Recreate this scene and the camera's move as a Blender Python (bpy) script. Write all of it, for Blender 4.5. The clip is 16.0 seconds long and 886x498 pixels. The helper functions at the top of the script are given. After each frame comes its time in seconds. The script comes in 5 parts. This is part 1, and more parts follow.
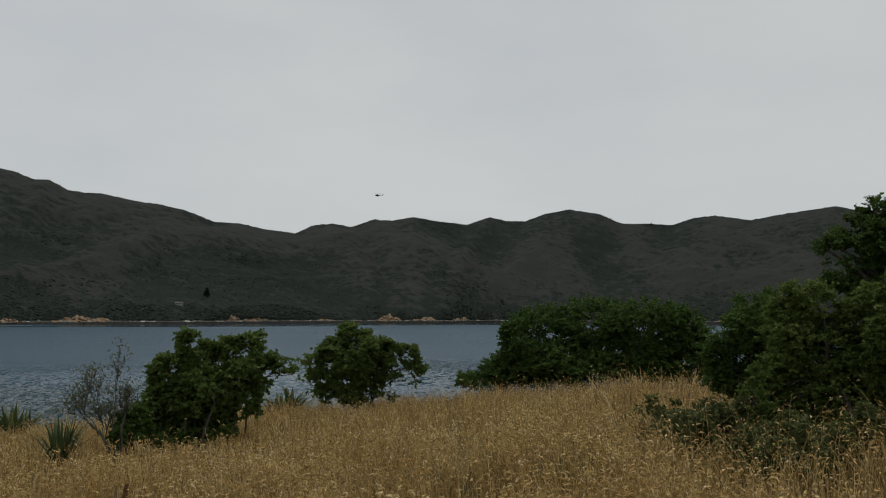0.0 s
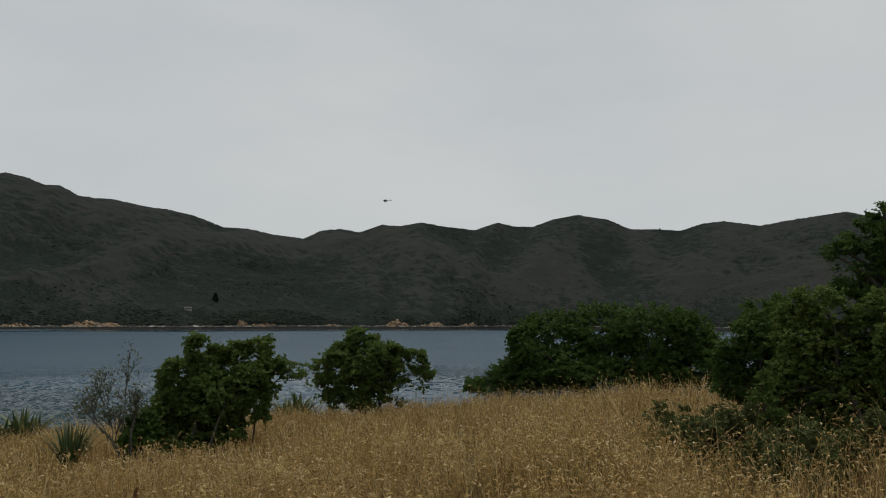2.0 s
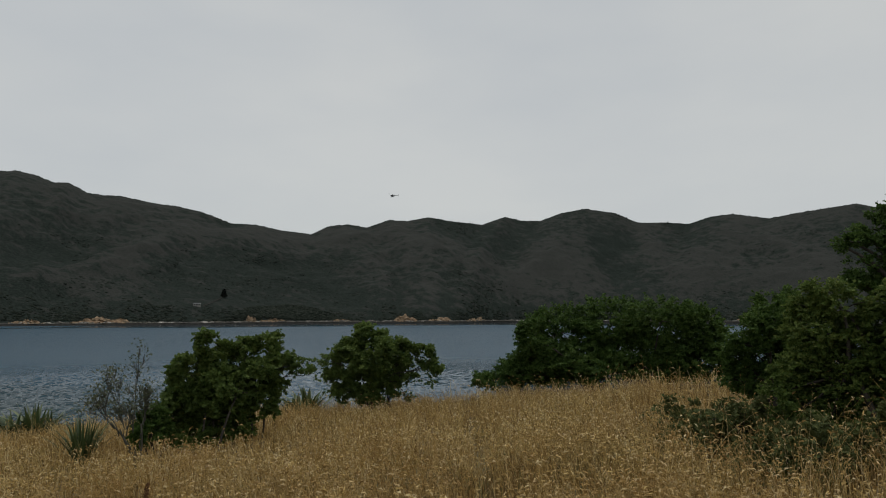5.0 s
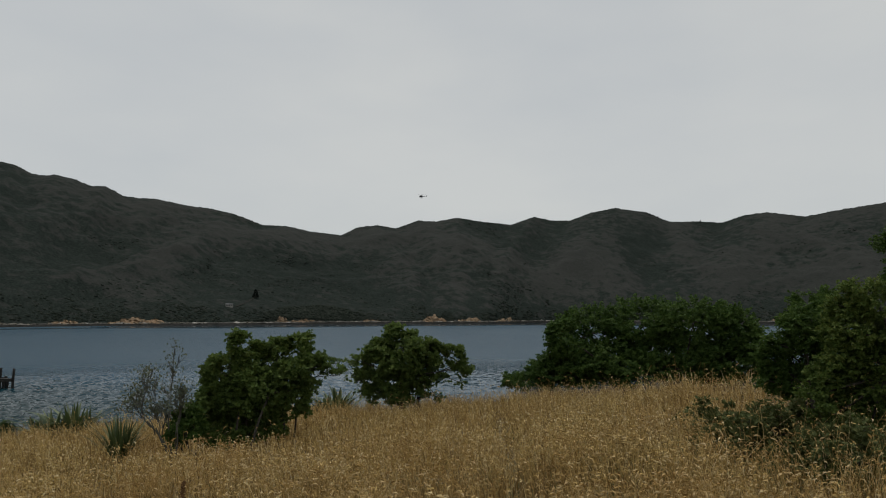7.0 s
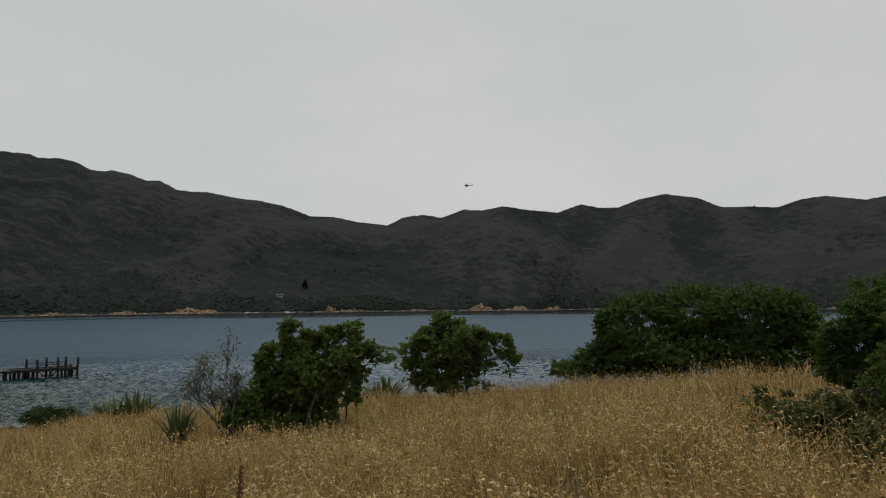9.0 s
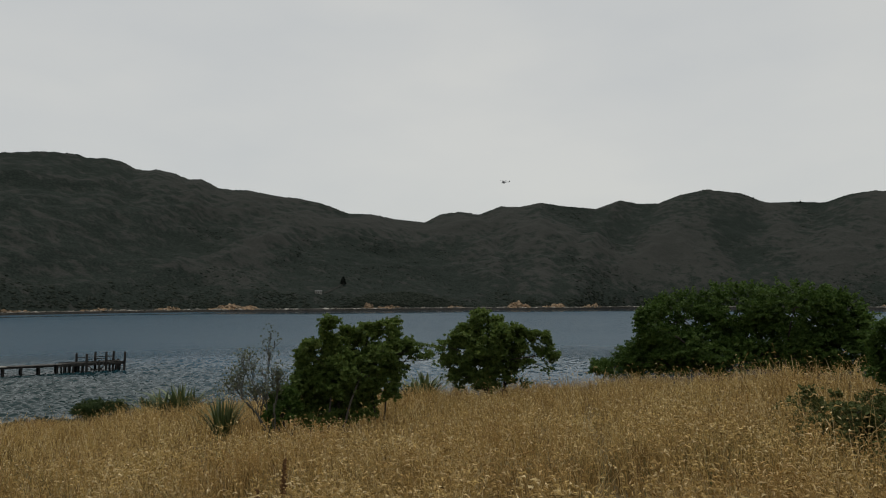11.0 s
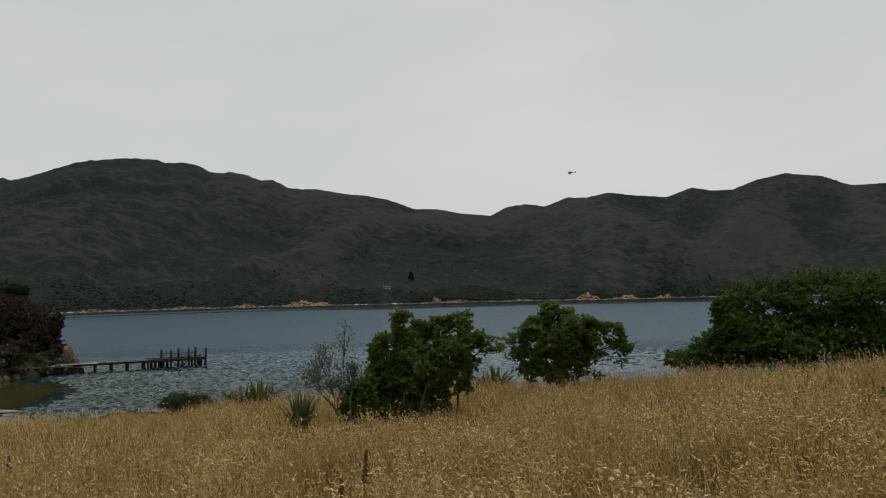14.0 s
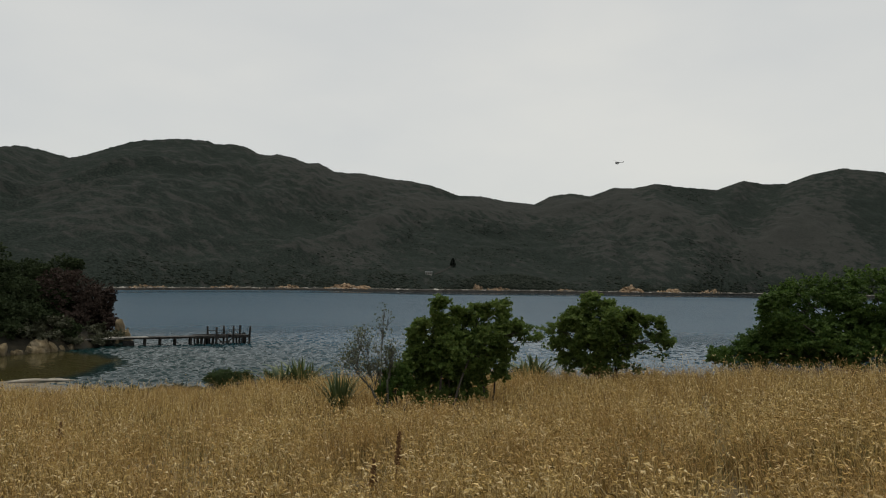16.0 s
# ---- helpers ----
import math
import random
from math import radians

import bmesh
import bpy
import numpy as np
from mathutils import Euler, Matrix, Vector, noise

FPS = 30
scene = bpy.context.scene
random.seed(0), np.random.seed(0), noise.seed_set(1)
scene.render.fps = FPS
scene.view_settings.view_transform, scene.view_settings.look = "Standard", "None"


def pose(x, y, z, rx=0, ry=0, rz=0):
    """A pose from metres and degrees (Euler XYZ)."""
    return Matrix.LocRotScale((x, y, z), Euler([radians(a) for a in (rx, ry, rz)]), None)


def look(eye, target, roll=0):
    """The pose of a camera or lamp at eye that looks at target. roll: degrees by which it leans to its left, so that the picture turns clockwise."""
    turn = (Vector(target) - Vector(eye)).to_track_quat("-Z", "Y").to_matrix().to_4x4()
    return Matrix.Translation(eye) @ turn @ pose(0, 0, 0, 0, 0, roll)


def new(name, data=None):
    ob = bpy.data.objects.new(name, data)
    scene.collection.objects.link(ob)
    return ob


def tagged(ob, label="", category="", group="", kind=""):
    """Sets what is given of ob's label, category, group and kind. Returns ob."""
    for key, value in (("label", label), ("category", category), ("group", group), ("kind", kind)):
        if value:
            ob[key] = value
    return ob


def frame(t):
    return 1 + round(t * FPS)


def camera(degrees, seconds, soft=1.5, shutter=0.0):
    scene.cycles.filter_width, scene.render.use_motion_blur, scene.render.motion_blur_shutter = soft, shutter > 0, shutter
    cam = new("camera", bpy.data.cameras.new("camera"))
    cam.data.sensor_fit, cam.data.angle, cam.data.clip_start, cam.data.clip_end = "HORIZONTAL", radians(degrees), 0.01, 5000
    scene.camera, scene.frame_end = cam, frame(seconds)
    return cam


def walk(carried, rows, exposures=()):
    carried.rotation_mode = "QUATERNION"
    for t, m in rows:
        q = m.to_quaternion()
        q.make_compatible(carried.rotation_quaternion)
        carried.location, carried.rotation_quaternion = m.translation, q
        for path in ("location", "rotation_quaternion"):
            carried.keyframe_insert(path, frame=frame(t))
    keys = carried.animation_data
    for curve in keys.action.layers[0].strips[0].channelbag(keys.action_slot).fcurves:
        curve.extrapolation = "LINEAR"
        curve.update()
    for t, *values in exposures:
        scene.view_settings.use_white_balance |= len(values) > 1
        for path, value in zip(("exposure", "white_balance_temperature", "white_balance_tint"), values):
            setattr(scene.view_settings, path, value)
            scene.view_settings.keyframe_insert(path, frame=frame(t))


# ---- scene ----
EYE = 9.0          # eye height over the water; the water lies at z = 0
cam = camera(66.02, 16.0, soft=1.1)
# seconds; shift of the eye in metres; yaw, pitch and roll in degrees
PATH = [
    (0, -0.000, -0.000, 0.000, 0.000, 5.542, -0.421),
    (0.5, 0.006, -0.009, -0.004, 0.075, 5.666, -0.359),
    (1, 0.004, 0.011, 0.007, 0.225, 5.740, -0.361),
    (1.5, 0.001, -0.019, -0.001, 0.504, 5.856, -0.534),
    (2, -0.004, -0.023, -0.001, 0.664, 5.992, -0.541),
    (2.5, -0.004, -0.032, 0.000, 0.675, 5.921, -0.316),
    (3, -0.010, -0.004, -0.001, 0.654, 5.787, -0.159),
    (5.5, -0.012, -0.007, -0.001, 1.711, 5.484, -0.239),
    (6, -0.016, -0.009, -0.007, 2.254, 5.427, -0.231),
    (6.5, -0.020, -0.008, 0.003, 2.845, 5.583, -0.321),
    (7, -0.020, -0.020, 0.005, 3.729, 5.568, -0.220),
    (7.5, -0.023, -0.022, -0.003, 4.938, 5.362, -0.100),
    (8, -0.034, -0.016, -0.006, 5.974, 4.868, 0.093),
    (8.5, -0.039, -0.030, 0.000, 6.857, 4.778, 0.033),
    (9, -0.047, -0.013, -0.006, 7.609, 4.651, 0.072),
    (11.5, -0.077, -0.063, -0.005, 11.632, 4.357, -0.236),
    (12, -0.087, -0.096, -0.010, 12.523, 4.342, -0.362),
    (12.5, -0.090, -0.090, -0.018, 13.183, 4.140, -0.268),
    (13, -0.099, -0.087, -0.017, 14.041, 4.015, 0.063),
    (13.5, -0.116, -0.102, -0.017, 15.162, 3.851, 0.284),
    (14, -0.119, -0.102, -0.011, 16.323, 3.908, 0.837),
    (14.5, -0.101, -0.120, -0.012, 17.233, 3.645, 0.414),
    (15, -0.119, -0.112, -0.022, 18.025, 3.289, 0.385),
    (15.5, -0.102, -0.055, -0.008, 19.062, 2.486, -0.800),
    (16, -0.075, -0.103, -0.016, 19.891, 2.790, -1.087)
]
walk(cam, [(t, pose(x, y, EYE + z, 0, 0, yaw) @ pose(0, 0, 0, pitch) @ pose(0, 0, 0, 0, roll) @ pose(0, 0, 0, 90))
           for t, x, y, z, yaw, pitch, roll in PATH],
     exposures=[(0, -0.2, 6450, 10), (6, -0.19, 6450, 10), (9, -0.16, 6600, 10), (12.5, -0.08, 6650, 10), (14.5, -0.02, 6650, 10), (16, 0.06, 6750, 10)])

# ---- light: overcast sky, a broad weak sun behind cloud ----
SUN_EL, SUN_AZ = 74.0, -28.0
world = bpy.data.worlds.new("overcast_sky")
scene.world = world
world.use_nodes = True
wn, wl = world.node_tree.nodes, world.node_tree.links
wn.clear()
w_out = wn.new("ShaderNodeOutputWorld")
w_sky = wn.new("ShaderNodeTexSky")
w_sky.sky_type, w_sky.sun_disc = "NISHITA", False
w_sky.sun_elevation, w_sky.sun_rotation = radians(SUN_EL), radians(SUN_AZ)
w_b1 = wn.new("ShaderNodeBackground")
w_b1.inputs["Strength"].default_value = 0.012
wl.new(w_sky.outputs[0], w_b1.inputs["Color"])
w_tc = wn.new("ShaderNodeTexCoord")
w_map = wn.new("ShaderNodeMapping")
w_map.inputs["Scale"].default_value = (1.0, 1.0, 2.6)
wl.new(w_tc.outputs["Generated"], w_map.inputs["Vector"])
w_noise = wn.new("ShaderNodeTexNoise")
w_noise.inputs["Scale"].default_value, w_noise.inputs["Detail"].default_value = 1.6, 5.0
wl.new(w_map.outputs[0], w_noise.inputs["Vector"])
w_ramp = wn.new("ShaderNodeValToRGB")
w_ramp.color_ramp.elements[0].position, w_ramp.color_ramp.elements[0].color = 0.3, (0.49, 0.515, 0.527, 1)
w_ramp.color_ramp.elements[1].position, w_ramp.color_ramp.elements[1].color = 0.7, (0.605, 0.612, 0.588, 1)
wl.new(w_noise.outputs["Fac"], w_ramp.inputs[0])
# the cloud is brighter overhead, as overcast skies are
w_sep = wn.new("ShaderNodeSeparateXYZ")
wl.new(w_tc.outputs["Generated"], w_sep.inputs[0])
w_el = wn.new("ShaderNodeMapRange")
w_el.inputs["From Min"].default_value, w_el.inputs["From Max"].default_value = 0.6, 1.0
w_el.inputs["To Min"].default_value, w_el.inputs["To Max"].default_value = 1.0, 1.2
wl.new(w_sep.outputs["Z"], w_el.inputs["Value"])
w_b2 = wn.new("ShaderNodeBackground")
wl.new(w_ramp.outputs[0], w_b2.inputs["Color"])
wl.new(w_el.outputs[0], w_b2.inputs["Strength"])
w_add = wn.new("ShaderNodeAddShader")
wl.new(w_b1.outputs[0], w_add.inputs[0])
wl.new(w_b2.outputs[0], w_add.inputs[1])
wl.new(w_add.outputs[0], w_out.inputs[0])
sun = new("sun", bpy.data.lights.new("sun", "SUN"))
sun.data.energy, sun.data.angle, sun.data.color = 1.15, radians(26), (1.0, 0.96, 0.9)
sun_to = Vector((math.sin(radians(SUN_AZ)) * math.cos(radians(SUN_EL)), math.cos(radians(SUN_AZ)) * math.cos(radians(SUN_EL)), math.sin(radians(SUN_EL))))
sun.matrix_world = look(tuple(sun_to * 60), (0, 0, 0))


# ---- materials ----
def mat(name, stops, scale=1.0, rough=0.8, bump=0.0, bump_scale=None, island=0.0, rand=0.0, detail=6.0, translucent=0.0, stretch=(1, 1, 1),
        second=None, second_scale=0.1, second_most=0.7, metal=0.0, spec=0.3):
    """A procedural surface: a ramp of colours over noise, a second colour in large patches, change from piece to piece, relief."""
    m = bpy.data.materials.new(name)
    m.use_nodes = True
    n, l = m.node_tree.nodes, m.node_tree.links
    p = n["Principled BSDF"]
    p.inputs["Roughness"].default_value, p.inputs["Metallic"].default_value = rough, metal
    p.inputs["Specular IOR Level"].default_value = spec
    geo, tc, mp = n.new("ShaderNodeNewGeometry"), n.new("ShaderNodeTexCoord"), n.new("ShaderNodeMapping")
    mp.inputs["Scale"].default_value = stretch
    l.new(tc.outputs["Object"], mp.inputs["Vector"])
    no = n.new("ShaderNodeTexNoise")
    no.inputs["Scale"].default_value, no.inputs["Detail"].default_value = scale, detail
    l.new(mp.outputs[0], no.inputs["Vector"])
    fac = no.outputs["Fac"]
    for amount, out in ((island, geo.outputs["Random Per Island"]), (rand, n.new("ShaderNodeObjectInfo").outputs["Random"])):
        if amount:
            mx = n.new("ShaderNodeMix")
            mx.inputs[0].default_value = amount
            l.new(fac, mx.inputs[2]), l.new(out, mx.inputs[3])
            fac = mx.outputs[0]
    ramp = n.new("ShaderNodeValToRGB")
    el = ramp.color_ramp.elements
    while len(el) < len(stops):
        el.new(0.5)
    lo, hi = (0.3, 0.7) if island < 0.5 and rand < 0.5 else (0.08, 0.92)
    for i, c in enumerate(stops):
        el[i].position = lo + (hi - lo) * i / max(1, len(stops) - 1)
        el[i].color = (*c, 1)
    l.new(fac, ramp.inputs[0])
    col = ramp.outputs[0]
    if second:
        n2, r2, m2 = n.new("ShaderNodeTexNoise"), n.new("ShaderNodeMapRange"), n.new("ShaderNodeMix")
        n2.inputs["Scale"].default_value, n2.inputs["Detail"].default_value = second_scale, 5.0
        l.new(tc.outputs["Object"], n2.inputs["Vector"])
        r2.inputs["From Min"].default_value, r2.inputs["From Max"].default_value, r2.inputs["To Max"].default_value = 0.42, 0.62, second_most
        l.new(n2.outputs["Fac"], r2.inputs["Value"])
        m2.data_type = "RGBA"
        l.new(r2.outputs[0], m2.inputs[0]), l.new(col, m2.inputs[6])
        m2.inputs[7].default_value = (*second, 1)
        col = m2.outputs[2]
    l.new(col, p.inputs["Base Color"])
    if bump:
        nb, b = n.new("ShaderNodeTexNoise"), n.new("ShaderNodeBump")
        nb.inputs["Scale"].default_value, nb.inputs["Detail"].default_value = bump_scale or scale * 3, 8.0
        l.new(mp.outputs[0], nb.inputs["Vector"]), l.new(nb.outputs["Fac"], b.inputs["Height"])
        b.inputs["Strength"].default_value, b.inputs["Distance"].default_value = 1.0, bump
        l.new(b.outputs[0], p.inputs["Normal"])
    if translucent:
        t, mix = n.new("ShaderNodeBsdfTranslucent"), n.new("ShaderNodeMixShader")
        l.new(col, t.inputs["Color"])
        mix.inputs[0].default_value = translucent
        l.new(p.outputs[0], mix.inputs[1]), l.new(t.outputs[0], mix.inputs[2])
        l.new(mix.outputs[0], n["Material Output"].inputs["Surface"])
    return m


M_SOIL = mat("dry_thatch", [(0.06, 0.042, 0.02), (0.12, 0.085, 0.04), (0.2, 0.14, 0.065)], 3.0, 0.95, 0.05, 14, second=(0.13, 0.11, 0.05), second_scale=0.25)
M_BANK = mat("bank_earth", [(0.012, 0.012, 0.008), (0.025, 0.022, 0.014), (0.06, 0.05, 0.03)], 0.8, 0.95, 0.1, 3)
M_SAND = mat("wet_sand", [(0.1, 0.082, 0.052), (0.2, 0.165, 0.11)], 0.8, 0.8, 0.02, 9)
M_STRAW = mat("dry_grass", [(0.112, 0.072, 0.023), (0.38, 0.26, 0.087), (0.7, 0.51, 0.195), (0.92, 0.8, 0.51)], 0.35, 0.75, island=0.75, translucent=0.25,
              second=(0.42, 0.256, 0.086), second_scale=0.6, second_most=0.65)
M_BLADE = mat("grass_blades", [(0.09, 0.063, 0.022), (0.25, 0.175, 0.062), (0.47, 0.345, 0.135)], 0.4, 0.75, island=0.7, translucent=0.2, second=(0.2, 0.11, 0.045), second_scale=0.8, second_most=0.5)
M_GREENBLADE = mat("green_grass", [(0.08, 0.1, 0.04), (0.16, 0.17, 0.07), (0.3, 0.25, 0.11)], 0.5, 0.7, island=0.6, translucent=0.2)
M_LEAF = mat("green_leaves", [(0.05, 0.084, 0.021), (0.1, 0.153, 0.036), (0.19, 0.236, 0.064)], 0.9, 0.6, island=0.5, translucent=0.45, spec=0.18)
M_LEAFDARK = mat("dark_green_leaves", [(0.031, 0.062, 0.015), (0.062, 0.112, 0.024), (0.118, 0.172, 0.04)], 0.9, 0.6, island=0.5, translucent=0.38, spec=0.15)
M_LEAFYEL = mat("yellow_green_leaves", [(0.042, 0.076, 0.018), (0.1, 0.15, 0.034), (0.205, 0.236, 0.064)], 0.9, 0.6, island=0.5, translucent=0.4, spec=0.15)
M_LEAFRED = mat("red_brown_leaves", [(0.028, 0.022, 0.018), (0.05, 0.036, 0.029), (0.084, 0.056, 0.046)], 0.3, 0.8, island=0.5, translucent=0.2, spec=0.1)
M_LEAFGREY = mat("grey_green_leaves", [(0.045, 0.062, 0.02), (0.088, 0.108, 0.036), (0.175, 0.182, 0.07)], 0.9, 0.7, island=0.5, translucent=0.25, spec=0.15)
M_LEAFDRY = mat("sparse_dry_leaves", [(0.065, 0.078, 0.044), (0.115, 0.13, 0.075), (0.18, 0.195, 0.115)], 0.9, 0.7, island=0.5, translucent=0.2)
M_LEAFBROWN = mat("dull_brown_green_leaves", [(0.035, 0.04, 0.022), (0.065, 0.07, 0.04), (0.11, 0.11, 0.065)], 0.9, 0.7, island=0.5, translucent=0.2)
M_LEAFHEAD = mat("blackish_green_leaves", [(0.016, 0.026, 0.012), (0.031, 0.045, 0.019), (0.054, 0.07, 0.031)], 0.3, 0.8, island=0.5, translucent=0.25, spec=0.1)
M_LEAFMID = mat("mid_green_leaves", [(0.026, 0.045, 0.016), (0.05, 0.078, 0.028), (0.085, 0.115, 0.044)], 0.3, 0.8, island=0.5, translucent=0.25, spec=0.1)
M_FLAX = mat("flax_leaves", [(0.03, 0.052, 0.016), (0.072, 0.103, 0.035), (0.23, 0.25, 0.115)], 0.8, 0.55, island=0.6, translucent=0.15, spec=0.45)
M_BARK = mat("grey_bark", [(0.03, 0.026, 0.02), (0.075, 0.066, 0.054)], 6.0, 0.9, 0.01, 25)
M_TWIG = mat("grey_green_twigs", [(0.055, 0.056, 0.044), (0.12, 0.118, 0.095)], 6.0, 0.9)
M_DOCK = mat("brown_seed_spike", [(0.09, 0.046, 0.02), (0.19, 0.1, 0.04)], 8.0, 0.9, island=0.5)


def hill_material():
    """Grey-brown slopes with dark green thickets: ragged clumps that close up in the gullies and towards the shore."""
    m = bpy.data.materials.new("hill_scrub")
    m.use_nodes = True
    n, l = m.node_tree.nodes, m.node_tree.links
    p = n["Principled BSDF"]
    p.inputs["Roughness"].default_value, p.inputs["Specular IOR Level"].default_value = 0.95, 0.04
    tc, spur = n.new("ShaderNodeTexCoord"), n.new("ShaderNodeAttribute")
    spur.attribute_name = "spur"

    def field(scale, detail, rough=0.6):
        no = n.new("ShaderNodeTexNoise")
        no.inputs["Scale"].default_value, no.inputs["Detail"].default_value, no.inputs["Roughness"].default_value = scale, detail, rough
        l.new(tc.outputs["Object"], no.inputs["Vector"])
        return no.outputs["Fac"]

    def times_add(a, k, b):
        mm = n.new("ShaderNodeMath")
        mm.operation, mm.inputs[1].default_value = "MULTIPLY_ADD", k
        l.new(a, mm.inputs[0])
        if isinstance(b, float):
            mm.inputs[2].default_value = b
        else:
            l.new(b, mm.inputs[2])
        return mm.outputs[0]

    def blend(fac, a, b):
        mx = n.new("ShaderNodeMix")
        mx.data_type = "RGBA"
        l.new(fac, mx.inputs[0])
        for k, c in ((6, a), (7, b)):
            if isinstance(c, tuple):
                mx.inputs[k].default_value = (*c, 1)
            else:
                l.new(c, mx.inputs[k])
        return mx.outputs[2]

    def step(value, lo, hi):
        mr = n.new("ShaderNodeMapRange")
        mr.interpolation_type = "SMOOTHSTEP"
        mr.inputs["From Min"].default_value, mr.inputs["From Max"].default_value = lo, hi
        l.new(value, mr.inputs["Value"])
        return mr.outputs[0]

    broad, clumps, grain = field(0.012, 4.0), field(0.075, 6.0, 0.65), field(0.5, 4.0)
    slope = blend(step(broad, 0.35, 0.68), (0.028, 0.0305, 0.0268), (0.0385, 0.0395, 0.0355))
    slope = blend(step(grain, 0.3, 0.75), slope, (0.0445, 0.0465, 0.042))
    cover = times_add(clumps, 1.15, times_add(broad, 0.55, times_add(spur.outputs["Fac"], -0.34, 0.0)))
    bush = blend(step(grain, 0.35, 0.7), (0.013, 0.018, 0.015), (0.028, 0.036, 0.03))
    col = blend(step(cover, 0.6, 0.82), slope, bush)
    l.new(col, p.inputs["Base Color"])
    b = n.new("ShaderNodeBump")
    b.inputs["Distance"].default_value = 1.8
    l.new(times_add(grain, 0.35, clumps), b.inputs["Height"]), l.new(b.outputs[0], p.inputs["Normal"])
    return m


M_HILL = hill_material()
M_SCRUB = mat("scrub_clumps", [(0.02, 0.026, 0.021), (0.03, 0.036, 0.03), (0.042, 0.047, 0.039)], 0.02, 0.95, 0.5, 0.9, island=0.6, spec=0.04)
M_BUSH = mat("dark_bush", [(0.015, 0.019, 0.015), (0.023, 0.029, 0.022), (0.037, 0.042, 0.033)], 0.03, 0.95, 0.5, 0.9, island=0.6, spec=0.04)
M_EARTH = mat("ochre_earth", [(0.1, 0.065, 0.04), (0.24, 0.155, 0.09), (0.42, 0.31, 0.2)], 0.35, 0.9, 0.5, 0.6, rand=0.15, second=(0.07, 0.06, 0.035), second_scale=0.22)
M_TRACK = mat("worn_earth", [(0.024, 0.023, 0.02), (0.05, 0.046, 0.039)], 0.3, 0.95, spec=0.05)
M_ROCK = mat("shore_rock", [(0.09, 0.085, 0.07), (0.18, 0.165, 0.135), (0.32, 0.28, 0.22)], 0.4, 0.9, 0.2, 1.2, island=0.4)
# tide rock with the hills' dark reflection at the waterline put into its colour
M_REFLECTLEDGE = mat("reflection_dark_tide_rock", [(0.01, 0.01, 0.009), (0.026, 0.025, 0.021)], 0.3, 0.8, 0.2, 1.0, spec=0.1)
M_STRAND = mat("pale_strand", [(0.022, 0.021, 0.017), (0.055, 0.051, 0.044), (0.5, 0.47, 0.42)], 0.14, 0.9, 0.2, 0.8, second=(0.05, 0.048, 0.036), second_scale=0.05)
M_YROCK = mat("yellow_rock", [(0.1, 0.075, 0.04), (0.24, 0.185, 0.105), (0.42, 0.335, 0.21)], 1.1, 0.9, 0.25, 2.0, second=(0.07, 0.06, 0.042), second_scale=0.7)
M_PILE = mat("weathered_timber", [(0.009, 0.0085, 0.008), (0.019, 0.018, 0.016), (0.036, 0.033, 0.03)], 3.0, 0.9, 0.02, 12, rand=0.3)
M_DECK = mat("pale_deck_timber", [(0.13, 0.125, 0.11), (0.24, 0.225, 0.2), (0.34, 0.32, 0.29)], 2.0, 0.85, 0.01, 12, rand=0.5)
M_DECKDARK = mat("weathered_deck_timber", [(0.03, 0.029, 0.026), (0.065, 0.061, 0.055), (0.11, 0.104, 0.094)], 2.0, 0.85, 0.01, 12, rand=0.5)
M_HUT = mat("hut_cladding", [(0.24, 0.23, 0.2), (0.33, 0.32, 0.29)], 0.5, 0.8)
M_ROOF = mat("hut_roof", [(0.16, 0.16, 0.16), (0.24, 0.24, 0.24)], 0.5, 0.6)
M_WINDOW = mat("dark_window", [(0.02, 0.02, 0.022), (0.03, 0.03, 0.035)], 0.5, 0.15, spec=0.5)
M_HELI = mat("dark_helicopter_paint", [(0.02, 0.02, 0.022), (0.035, 0.035, 0.04)], 0.6, 0.35, spec=0.5)
M_LOG = mat("bleached_driftwood", [(0.3, 0.27, 0.22), (0.45, 0.41, 0.35)], 2.0, 0.9, 0.02, 10)


